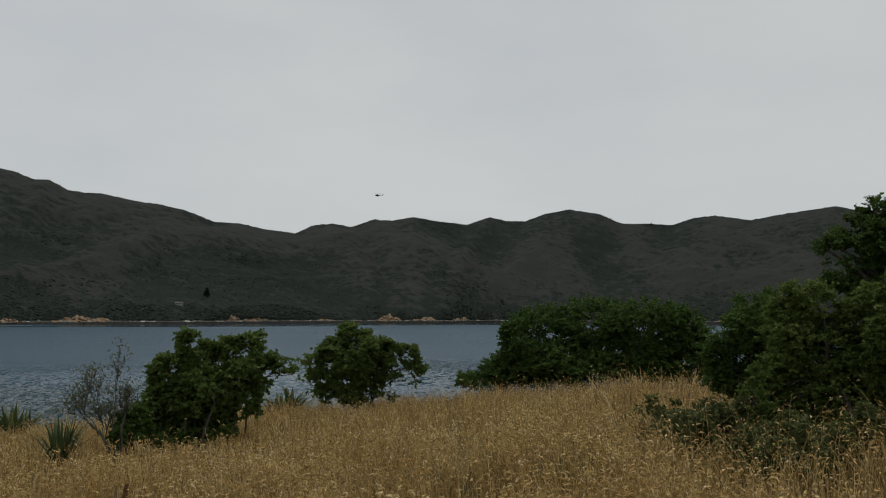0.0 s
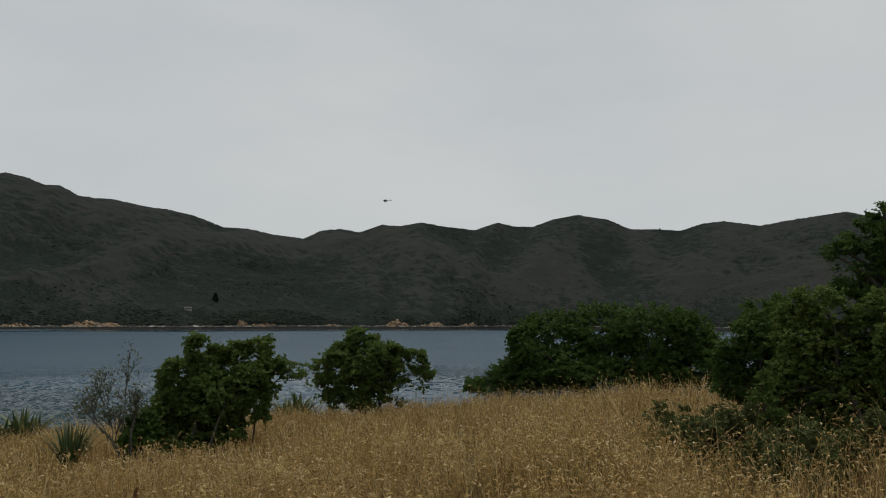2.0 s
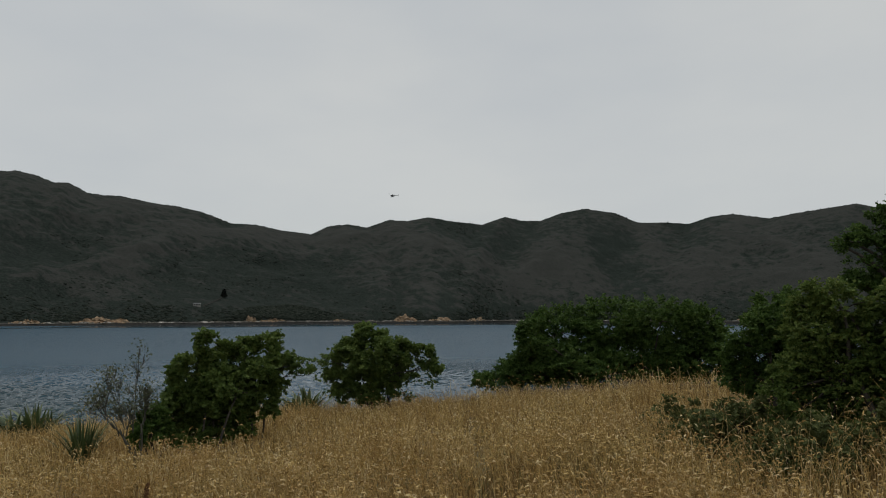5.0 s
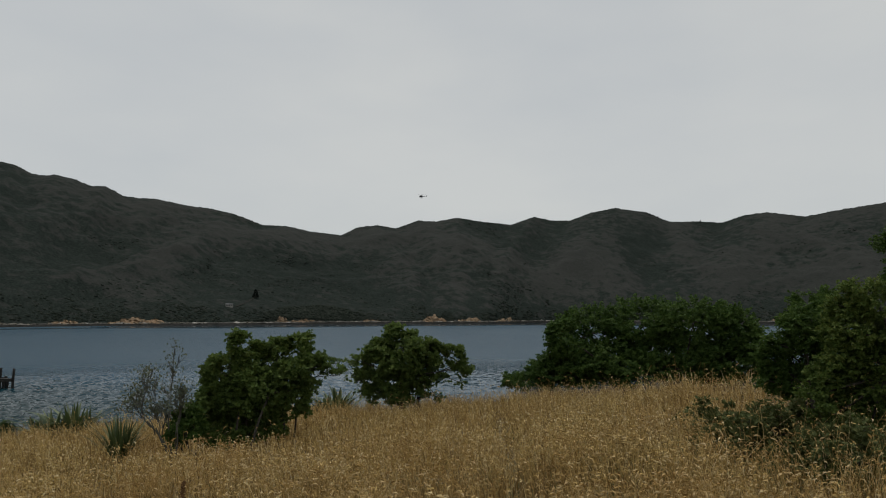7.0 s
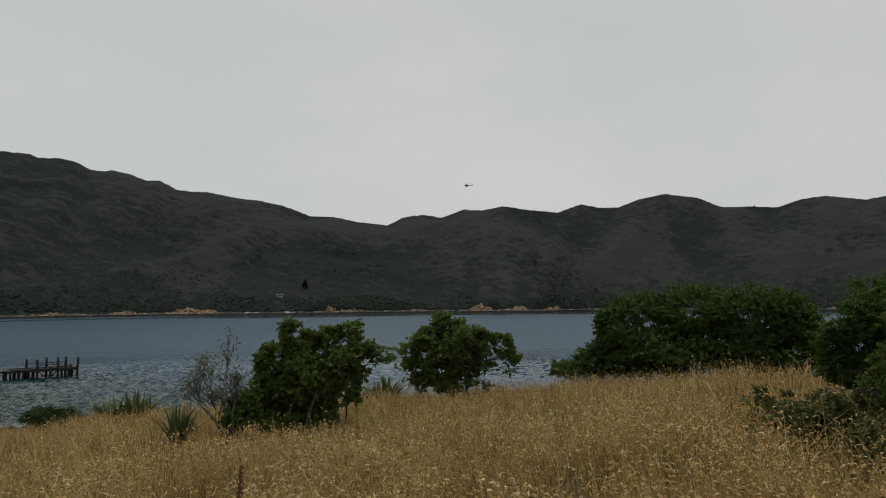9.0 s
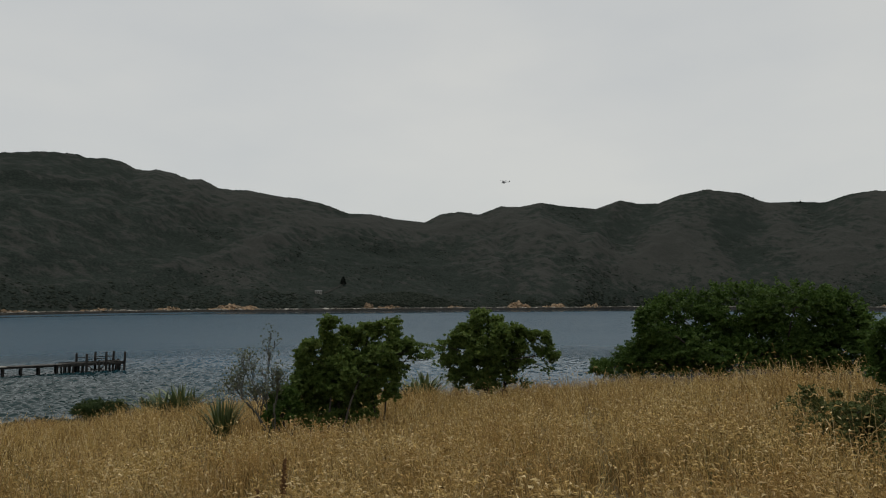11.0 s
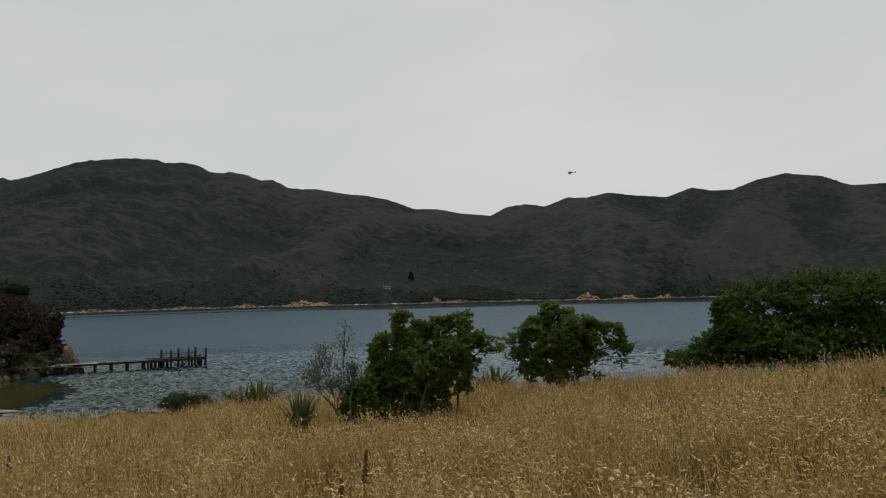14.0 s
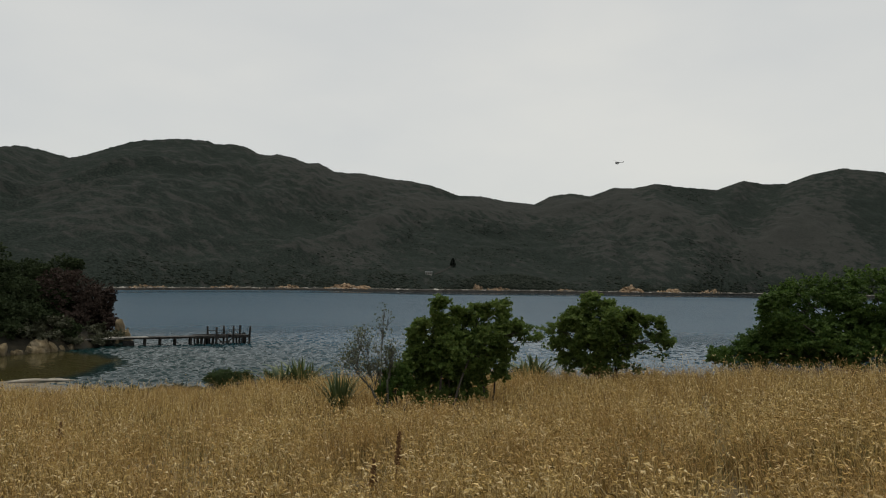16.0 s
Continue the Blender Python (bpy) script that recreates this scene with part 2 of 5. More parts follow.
def water_material():
    m = bpy.data.materials.new("bay_water")
    m.use_nodes = True
    n, l = m.node_tree.nodes, m.node_tree.links
    p = n["Principled BSDF"]
    p.inputs["Roughness"].default_value, p.inputs["IOR"].default_value = 0.12, 1.33
    tc = n.new("ShaderNodeTexCoord")
    # brown shallows in the lee of the headland and along the near beach
    dist = n.new("ShaderNodeVectorMath")
    dist.operation = "DISTANCE"
    dist.inputs[1].default_value = (-67, 44, 0)
    l.new(tc.outputs["Object"], dist.inputs[0])
    warp = n.new("ShaderNodeTexNoise")
    warp.inputs["Scale"].default_value = 0.09
    l.new(tc.outputs["Object"], warp.inputs["Vector"])
    shift = n.new("ShaderNodeMath")
    shift.operation, shift.inputs[1].default_value = "MULTIPLY_ADD", 10.0
    l.new(warp.outputs["Fac"], shift.inputs[0]), l.new(dist.outputs["Value"], shift.inputs[2])
    lee = n.new("ShaderNodeMapRange")
    lee.interpolation_type = "SMOOTHSTEP"
    lee.inputs["From Min"].default_value, lee.inputs["From Max"].default_value = 18.7, 21.0
    l.new(shift.outputs[0], lee.inputs["Value"])
    col = n.new("ShaderNodeMix")
    col.data_type = "RGBA"
    col.inputs[6].default_value, col.inputs[7].default_value = (0.042, 0.037, 0.014, 1), (0.008, 0.048, 0.074, 1)
    # olive over the sandy cove, blue over the deep bay
    deep, sea = n.new("ShaderNodeMapRange"), n.new("ShaderNodeMix")
    deep.interpolation_type = "SMOOTHSTEP"
    deep.inputs["From Min"].default_value, deep.inputs["From Max"].default_value = 27.0, 66.0
    l.new(shift.outputs[0], deep.inputs["Value"])
    sea.data_type = "RGBA"
    sea.inputs[6].default_value, sea.inputs[7].default_value = (0.007, 0.024, 0.024, 1), (0.013, 0.052, 0.085, 1)
    l.new(deep.outputs[0], sea.inputs[0]), l.new(sea.outputs[2], col.inputs[7])
    l.new(lee.outputs[0], col.inputs[0]), l.new(col.outputs[2], p.inputs["Base Color"])
    # ripples: wind chop over a slower swell, in drifting bands
    def waves(scale, stretch, detail):
        mp, no = n.new("ShaderNodeMapping"), n.new("ShaderNodeTexNoise")
        mp.inputs["Rotation"].default_value, mp.inputs["Scale"].default_value = (0, 0, radians(18)), stretch
        no.inputs["Scale"].default_value, no.inputs["Detail"].default_value = scale, detail
        l.new(tc.outputs["Object"], mp.inputs["Vector"]), l.new(mp.outputs[0], no.inputs["Vector"])
        return no.outputs["Fac"]
    chop, swell, bands = waves(1.6, (1.2, 1.0, 1), 3.0), waves(0.17, (0.8, 1.0, 1), 2.0), waves(0.012, (0.35, 1.0, 1), 3.0)
    add = n.new("ShaderNodeMath")
    add.operation, add.inputs[1].default_value = "MULTIPLY_ADD", 0.7
    l.new(swell, add.inputs[0]), l.new(chop, add.inputs[2])
    # choppy near the cove, smoother far out in the bay
    out = n.new("ShaderNodeVectorMath")
    out.operation = "LENGTH"
    l.new(tc.outputs["Object"], out.inputs[0])
    off = n.new("ShaderNodeMath")
    off.operation, off.inputs[1].default_value = "MULTIPLY_ADD", 90.0
    l.new(bands, off.inputs[0]), l.new(out.outputs["Value"], off.inputs[2])
    rg = n.new("ShaderNodeMapRange")
    rg.interpolation_type = "SMOOTHSTEP"
    rg.inputs["From Min"].default_value, rg.inputs["From Max"].default_value = 150.0, 190.0
    rg.inputs["To Min"].default_value, rg.inputs["To Max"].default_value = 0.03, 0.3
    l.new(off.outputs[0], rg.inputs["Value"])
    gl = n.new("ShaderNodeMapRange")
    gl.inputs["From Min"].default_value, gl.inputs["From Max"].default_value = 150.0, 190.0
    gl.inputs["To Min"].default_value, gl.inputs["To Max"].default_value = 0.2, 0.22
    l.new(off.outputs[0], gl.inputs["Value"])
    br = n.new("ShaderNodeMapRange")
    br.inputs["From Min"].default_value, br.inputs["From Max"].default_value = 0.4, 0.6
    br.inputs["To Min"].default_value, br.inputs["To Max"].default_value = 0.55, 1.0
    l.new(bands, br.inputs["Value"])
    fs = n.new("ShaderNodeMapRange")
    fs.inputs["From Min"].default_value, fs.inputs["From Max"].default_value = 150.0, 190.0
    fs.inputs["To Min"].default_value, fs.inputs["To Max"].default_value = 0.03, 0.45
    l.new(off.outputs[0], fs.inputs["Value"])
    st0 = n.new("ShaderNodeMath")
    st0.operation = "MULTIPLY"
    l.new(br.outputs[0], st0.inputs[0]), l.new(fs.outputs[0], st0.inputs[1])
    st = n.new("ShaderNodeMath")
    st.operation = "MULTIPLY"
    l.new(st0.outputs[0], st.inputs[0])
    lr = n.new("ShaderNodeMapRange")
    lr.inputs["To Min"].default_value, lr.inputs["To Max"].default_value = 0.05, 1.0
    l.new(lee.outputs[0], lr.inputs["Value"]), l.new(lr.outputs[0], st.inputs[1])
    # still water in the slicks off the far shore
    still = n.new("ShaderNodeAttribute")
    still.attribute_name = "slick"
    fr = n.new("ShaderNodeMapRange")
    fr.inputs["To Min"].default_value, fr.inputs["To Max"].default_value = 1.0, 0.04
    l.new(still.outputs["Fac"], fr.inputs["Value"])
    gloss = n.new("ShaderNodeMath")
    gloss.operation, gloss.inputs[1].default_value = "MULTIPLY_ADD", 0.25
    l.new(still.outputs["Fac"], gloss.inputs[0]), l.new(gl.outputs[0], gloss.inputs[2]), l.new(gloss.outputs[0], p.inputs["Specular IOR Level"])
    rm = n.new("ShaderNodeMath")
    rm.operation = "MULTIPLY"
    l.new(rg.outputs[0], rm.inputs[0]), l.new(fr.outputs[0], rm.inputs[1]), l.new(rm.outputs[0], p.inputs["Roughness"])
    st2 = n.new("ShaderNodeMath")
    st2.operation = "MULTIPLY"
    l.new(st.outputs[0], st2.inputs[0]), l.new(fr.outputs[0], st2.inputs[1])
    st = st2
    b = n.new("ShaderNodeBump")
    b.inputs["Distance"].default_value = 1.0
    l.new(st.outputs[0], b.inputs["Strength"]), l.new(add.outputs[0], b.inputs["Height"])
    l.new(b.outputs[0], p.inputs["Normal"])
    return m


M_WATER = water_material()


# ---- mesh helpers ----
def mesh_np(name, verts, faces, material, smooth=False):
    """A mesh from arrays: faces is a list of (k, n) index arrays, each of one size n."""
    me = bpy.data.meshes.new(name)
    verts = np.asarray(verts, dtype=np.float32)
    loops = np.concatenate([f.ravel() for f in faces]).astype(np.int32)
    sizes = np.concatenate([np.full(len(f), f.shape[1]) for f in faces])
    me.vertices.add(len(verts)), me.loops.add(len(loops)), me.polygons.add(len(sizes))
    me.vertices.foreach_set("co", verts.ravel())
    me.loops.foreach_set("vertex_index", loops)
    me.polygons.foreach_set("loop_start", np.concatenate([[0], np.cumsum(sizes)[:-1]]).astype(np.int32))
    me.polygons.foreach_set("use_smooth", np.full(len(sizes), smooth))
    me.update(calc_edges=True)
    me.validate()
    for mm in material if isinstance(material, (list, tuple)) else [material]:
        me.materials.append(mm)
    return me


def thing(name, place=(0, 0, 0), label="", category="", group="", kind=""):
    ob = new(name)
    ob.location = place
    return tagged(ob, label, category, group, kind)


def part(name, bm, material, parent, label=""):
    """Links a bmesh, or a ready mesh, as one mesh object under a thing or a part."""
    if isinstance(bm, bpy.types.Mesh):
        me = bm
    else:
        me = bpy.data.meshes.new(name)
        bm.to_mesh(me)
        bm.free()
        me.materials.append(material)
    ob = new(name, me)
    ob.parent = parent
    return tagged(ob, label)


def polar(az, r):
    """Plan position at a bearing (degrees to the left of the view ahead) and a distance."""
    return -math.sin(radians(az)) * r, math.cos(radians(az)) * r


def tube(points, radii, sides=6):
    """A closed tapered tube along points, as verts and quads."""
    pts = np.array(points, float)
    n = len(pts)
    vs, fs = [], []
    tang = np.gradient(pts, axis=0)
    for i in range(n):
        t = tang[i] / (np.linalg.norm(tang[i]) + 1e-9)
        a = np.cross(t, (0.31, 0.95, 0.02))
        a /= np.linalg.norm(a) + 1e-9
        b = np.cross(t, a)
        for k in range(sides):
            w = 2 * math.pi * k / sides
            vs.append(pts[i] + radii[i] * (math.cos(w) * a + math.sin(w) * b))
    for i in range(n - 1):
        for k in range(sides):
            fs.append((i * sides + k, i * sides + (k + 1) % sides, (i + 1) * sides + (k + 1) % sides, (i + 1) * sides + k))
    return np.array(vs), np.array(fs)


def join(pieces):
    vs, fs, o = [], [], 0
    for v, f in pieces:
        vs.append(v), fs.append(f + o)
        o += len(v)
    return np.concatenate(vs), np.concatenate(fs)


def box(bm, size, place=(0, 0, 0), turn=None, bevel=0.0):
    m = Matrix.Translation(place) @ (turn or Matrix()) @ Matrix.Diagonal((*size, 1))
    geo = bmesh.ops.create_cube(bm, size=1.0, matrix=m)
    if bevel:
        bmesh.ops.bevel(bm, geom=list({e for v in geo["verts"] for e in v.link_edges}), offset=bevel, segments=2, affect="EDGES")
    return bm


# ---- the lie of the land ----
# bearing, slope at which the grass crest is seen from the eye (degrees), distance of the crest
CREST = np.array([(-180, 4, 40), (-110, 3, 30), (-60, 0, 22), (-33, -2.3, 20), (-20.5, -4.2, 22), (-13.5, -5.15, 24), (-8.3, -5.62, 25), (-4.5, -5.95, 26),
                  (-0.8, -6.33, 27), (3.8, -6.8, 28), (10, -7.08, 28), (13, -7.12, 29), (24, -7.7, 30), (27, -7.8, 30), (34, -8.05, 31), (39, -8.5, 32),
                  (48, -8.2, 32), (52.5, -8.02, 32), (75, -6, 32), (110, 0, 36), (180, 4, 40)])
GRASS = 0.5


def smooth01(a):
    a = np.clip(a, 0, 1)
    return a * a * (3 - 2 * a)


def ripple(x, y, k, seed=0.0):
    """Cheap smooth noise in about -1..1."""
    return (np.sin(x * k + 1.7 + seed + 1.3 * np.sin(y * k * 0.7 + seed)) + np.sin(y * k * 1.1 + 0.4 - seed + 1.1 * np.sin(x * k * 0.8 + 2.0))
            + 0.6 * np.sin((x + y) * k * 2.1 + seed * 2) * np.sin((x - y) * k * 1.7 + 0.9)) / 2.6


def ground_z(x, y):
    x, y = np.asarray(x, float), np.asarray(y, float)
    az, r = np.degrees(np.arctan2(-x, y)), np.hypot(x, y)
    el, far = np.interp(az, CREST[:, 0], CREST[:, 1]), np.interp(az, CREST[:, 0], CREST[:, 2])
    crest = EYE + far * np.tan(np.radians(el)) - GRASS
    q = r / far
    dip = -0.45 * smooth01((-12 - az) / 14) * smooth01((az + 75) / 25)
    meadow = 7.3 + (crest - 7.3) * np.minimum(q, 1) + dip * np.sin(np.pi * np.clip(q, 0, 1)) + 0.05 * ripple(x, y, 0.8)
    bank = crest - 0.42 * (r - far)
    flat = 0.0185 * smooth01((az - 44) / 4) + 0.06 * (1 - smooth01((az - 44) / 4))
    foot = far + (crest - 0.5) / 0.42
    beach = np.maximum(0.5 - flat * (r - foot), -4.0) + 0.04 * ripple(x, y, 0.35, 2.0)
    seaward = np.where(r < far, meadow, np.maximum(bank, beach))
    inland = np.where(r < far, meadow, crest + 0.05 * np.minimum(r - far, 400) + 0.5 * ripple(x, y, 0.05))
    back = np.clip(smooth01((az - 80) / 25) + smooth01((-65 - az) / 25), 0, 1)
    z = seaward * (1 - back) + inland * back
    # the wooded headland across the cove
    d = (np.abs((x + 97) / 27) ** 2.6 + np.abs((y - 61) / 19) ** 2.6) ** (1 / 2.6)
    rise = (1 - d) * 20 + 0.3 * ripple(x, y, 0.4, 1.0)
    head = np.where(rise < 1.6, rise * 1.3, 2.08 + (rise - 1.6) * 0.42)
    return np.maximum(z, np.where(d < 1.15, np.minimum(head, 7), -9))


def ground():
    az = np.concatenate([np.arange(-180, -45, 3.0), np.arange(-45, 62, 0.65), np.arange(62, 180, 3.0)])
    r = np.concatenate([np.linspace(0.3, 45, 110), np.linspace(45.8, 140, 118), np.geomspace(144, 4500, 24)])
    a, rr = np.meshgrid(np.radians(az), r)
    x, y = -np.sin(a) * rr, np.cos(a) * rr
    z = ground_z(x, y)
    n, k = len(r), len(az)
    i, j = np.meshgrid(np.arange(n - 1), np.arange(k), indexing="ij")
    q = np.stack([i * k + j, i * k + (j + 1) % k, (i + 1) * k + (j + 1) % k, (i + 1) * k + j], -1).reshape(-1, 4)[:, ::-1]
    v = np.stack([x, y, z], -1).reshape(-1, 3)
    v = np.concatenate([v, [(0, 0, 7.3)]])
    cap = np.stack([np.full(k, len(v) - 1), (np.arange(k) + 1) % k, np.arange(k)], -1)[:, ::-1]
    me = mesh_np("ground", v, [q, cap], [M_SOIL, M_SAND, M_BANK], True)
    cz, cr = z[:-1].ravel(), rr[:-1].ravel()
    cx, cy = x[:-1].ravel(), y[:-1].ravel()
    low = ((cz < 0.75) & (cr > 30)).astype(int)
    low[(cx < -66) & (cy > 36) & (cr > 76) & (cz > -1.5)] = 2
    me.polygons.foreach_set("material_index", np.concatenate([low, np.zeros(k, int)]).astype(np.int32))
    tagged(new("ground", me), "sloping meadow ground of dry soil and sandy beach", "ground", kind="structure")


ground()


# ---- the far range: bearing, distance of the shore; bearing, slope of the skyline ----
SHORE = np.array([(-90, 900), (-50, 1000), (-22, 1000), (-5, 930), (0, 800), (13, 705), (20, 630), (33, 575), (46, 480), (60, 440), (95, 420)])
SKY_EAST = [(-90, 6), (-60, 7.2), (-45, 7.6), (-36, 7.3), (-31.3, 7.8), (-30.2, 8.13), (-28, 7.9), (-26.1, 7.68), (-24.5, 7.42), (-21.9, 7.9), (-20.4, 7.79), (-18.7, 7.28),
            (-17, 7.45), (-14.8, 7.52), (-13, 8.34), (-10.6, 8.78), (-8.6, 8.46), (-6.9, 7.84), (-5.3, 7.9), (-3.95, 8.22), (-2, 7.58), (0.5, 7.86), (2.58, 8.19), (4.34, 7.86),
            (5.9, 7.93), (7.71, 7.26), (9.32, 7.51), (10.94, 7.28), (12.33, 6.6), (14.9, 6.88), (16.8, 7.25), (18.7, 7.27)]
SKY_WEST = [(20.2, 7.81), (20.9, 8.07), (22.8, 8.4), (24.5, 8.54), (26.9, 8.93), (28, 8.86), (29.2, 8.98), (30.4, 9.61), (31.3, 9.52), (32.6, 9.96), (33.8, 10.13), (34.4,
            9.98), (35.3, 10.06), (36.2, 10.54), (37.3, 10.7), (38.6, 10.58), (39.3, 10.78), (40.8, 10.8), (42.1, 10.69), (43.9, 10.4), (44.9, 10.17), (45.8, 9.78), (47, 9.29),
            (47.9, 8.9), (48.8, 8.6), (49.7, 8.75), (50.5, 8.96), (51.1, 9), (51.7, 9.11), (52.4, 9.09), (53.1, 8.8), (58, 8), (75, 7), (95, 6)]
SKY = np.array(SKY_EAST + SKY_WEST)


def water():
    """One sheet of water: short-crested wind chop in the cove, dying out in the bay and in the lee of the headland; slicks of still water off the far shore."""
    rng = np.random.default_rng(17)
    az = np.concatenate([np.arange(-100, -6, 4.0), np.arange(-4, 14, 0.2), np.arange(14, 53.01, 0.115), np.arange(57, 104, 4.0)])
    r = np.concatenate([np.arange(40.0, 62, 2.0), np.arange(62.0, 129, 0.22), np.arange(131, 190, 2), np.arange(192, 420, 12), np.arange(424, 1080, 8), np.geomspace(1100, 4600, 8)])
    a, rr = np.meshgrid(np.radians(az), r)
    x, y = -np.sin(a) * rr, np.cos(a) * rr
    z = np.zeros_like(x)
    for length in np.geomspace(0.5, 1.5, 34):
        length, way = length * rng.uniform(0.95, 1.05), radians(293 + rng.normal(0, 42))
        k = 2 * math.pi / length
        bend = 0.7 * np.sin(x * rng.uniform(0.1, 0.5) + y * rng.uniform(0.1, 0.5) + rng.uniform(0, 6.3))
        z += 0.095 / k * np.sin(k * (x * math.cos(way) + y * math.sin(way)) + rng.uniform(0, 6.3) + bend)
    gust = 0.85 + 0.3 * ripple(x, y, 0.045, 2.0) + 0.3 * ripple(x, y, 0.2, 5.0)
    reach = 1 - smooth01((rr + 8 * ripple(x, y, 0.03, 1.0) - 112) / 20)
    east = smooth01((19 - np.degrees(a)) / 9)
    reach = reach * (1 - east) + east * 0.6 * (1 - smooth01((rr - 80) / 60))
    calm = 0.1 + 0.9 * smooth01((np.hypot(x + 67, y - 44) + 2.5 * ripple(x, y, 0.12, 3.0) - 15) / 3)
    deg = np.degrees(a)
    edge = smooth01((4 + deg) / 2) * smooth01((53 - deg) / 1.5)
    z *= gust.clip(0.25) * reach * calm * edge
    gap = (np.interp(deg, SHORE[:, 0], SHORE[:, 1]) - rr) * (600 / np.interp(deg, SHORE[:, 0], SHORE[:, 1])) ** 2
    under = 1 - smooth01((gap - 70 - 30 * ripple(x, y, 0.02, 3.0)) / 70)
    line = np.exp(-((gap - 92 - 8 * ripple(x, y, 0.012, 1.0)) / 14) ** 2)
    west = smooth01((deg - 26) / 6)
    slick = under * (1 - west) + line * west
    n, k = len(r), len(az)
    i, j = np.meshgrid(np.arange(n - 1), np.arange(k - 1), indexing="ij")
    q = np.stack([i * k + j, i * k + j + 1, (i + 1) * k + j + 1, (i + 1) * k + j], -1).reshape(-1, 4)[:, ::-1]
    me = mesh_np("water", np.stack([x, y, z], -1).reshape(-1, 3), [q], M_WATER, True)
    me.attributes.new("slick", "FLOAT", "POINT").data.foreach_set("value", slick.ravel().astype(np.float32))
    tagged(new("water", me), "blue-grey rippled water of a sheltered bay", "water", kind="structure")


water()


def range_form(az, u):
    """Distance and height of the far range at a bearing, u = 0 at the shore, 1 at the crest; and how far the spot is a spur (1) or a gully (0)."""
    d = float(np.interp(az, SHORE[:, 0], SHORE[:, 1]))
    depth = 470 + 90 * noise.noise((az * 0.09, 3.1, 0.0))
    r = d + depth * u
    low = 1 - min(max(u, 0), 1)
    # the knolls of the skyline run down the slope as slanting spurs
    lean = az + 5.0 * low * noise.noise((az * 0.07, 1.0, 4.0)) * 2 - 2.5 * low
    el = float(np.interp(lean, SKY[:, 0], SKY[:, 1]))
    smooth = float(np.mean([np.interp(lean + k, SKY[:, 0], SKY[:, 1]) for k in (-5, -2.5, 0, 2.5, 5)]))
    el += (el - smooth) * 0.8 * low
    top = (d + depth) * math.tan(radians(el)) + EYE
    if u > 1:
        return r, top * (1 - 1.6 * (u - 1)), 0.5
    z = top * (max(u, 0) ** 0.9) + min(u, 0) * 60
    env = max(0.0, math.sin(math.pi * min(max(u, 0), 1))) ** 0.6
    x, y = polar(az, r)
    t = r * radians(az)
    wx, wy = 70 * noise.noise((t * 0.005, r * 0.005, 5.0)), 70 * noise.noise((t * 0.005, r * 0.005, 8.0))
    spur = noise.ridged_multi_fractal(((t + wx + 0.35 * r) * 0.0056, (r + wy) * 0.0026, 0.7), 1.0, 2.1, 4, 1.0, 2.0)
    z += env * 14 * (spur - 1.2) + env * 2.5 * (noise.ridged_multi_fractal(((t + 0.5 * wx) * 0.021, r * 0.012, 2.7), 1.0, 2.1, 3, 1.0, 2.0) - 1.1) + env * 3 * noise.fractal((x * 0.03, y * 0.03, 0.3), 1.0, 2.0, 3) + (0.8 * noise.noise((az * 2.2, 1.0, 1.0)) if u > 0.97 else 0)
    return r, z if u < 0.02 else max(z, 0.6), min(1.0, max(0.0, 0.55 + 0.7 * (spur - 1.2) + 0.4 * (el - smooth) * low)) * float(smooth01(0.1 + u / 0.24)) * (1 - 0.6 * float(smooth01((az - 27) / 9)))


def range_z(az, u):
    return range_form(az, u)[:2]


def far_range():
    azs = np.concatenate([np.arange(-90, -36, 0.8), np.arange(-36, 58, 0.16), np.arange(58, 95, 0.8)])
    us = np.concatenate([[-0.05, 0.0], np.linspace(0.01, 0.1, 7), np.linspace(0.12, 1.0, 96), [1.1, 1.3, 1.6]])
    v, spurs = [], []
    for u in us:
        for az in azs:
            r, z, spur = range_form(az, u)
            v.append((*polar(az, r), z)), spurs.append(spur)
    n, k = len(us), len(azs)
    i, j = np.meshgrid(np.arange(n - 1), np.arange(k - 1), indexing="ij")
    q = np.stack([i * k + j, (i + 1) * k + j, (i + 1) * k + j + 1, i * k + j + 1], -1).reshape(-1, 4)
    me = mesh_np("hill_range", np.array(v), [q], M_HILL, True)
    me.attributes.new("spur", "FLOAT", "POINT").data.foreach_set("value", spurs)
    tagged(new("hill_range", me), "long dark scrub-covered hills across the bay", "hills", kind="structure")


far_range()


def on_range(az, el):
    """The place on the far range that lies at this bearing and slope from the eye."""
    for u in np.linspace(0, 1, 400):
        r, z = range_z(az, u)
        if (z - EYE) / r >= math.tan(radians(el)):
            break
    return (*polar(az, r), z)


ICO = bmesh.new()
bmesh.ops.create_icosphere(ICO, subdivisions=1, radius=1.0)
ICO_V = np.array([v.co[:] for v in ICO.verts])
ICO_F = np.array([[v.index for v in f.verts] for f in ICO.faces])
ICO.free()


def lumps(name, places, sizes, material, flat=0.7, rough=0.3, seed=1, smooth=False):
    """Many small uneven lumps in one mesh."""
    rng = np.random.default_rng(seed)
    n = len(places)
    v = ICO_V[None] * (1 + rng.normal(0, rough, (n, len(ICO_V), 1))) * np.asarray(sizes)[:, None, None]
    v[:, :, 2] *= flat
    v = v + np.asarray(places)[:, None, :]
    f = (ICO_F[None] + (np.arange(n) * len(ICO_V))[:, None, None]).reshape(-1, 3)
    return mesh_np(name, v.reshape(-1, 3), [f], material, smooth)


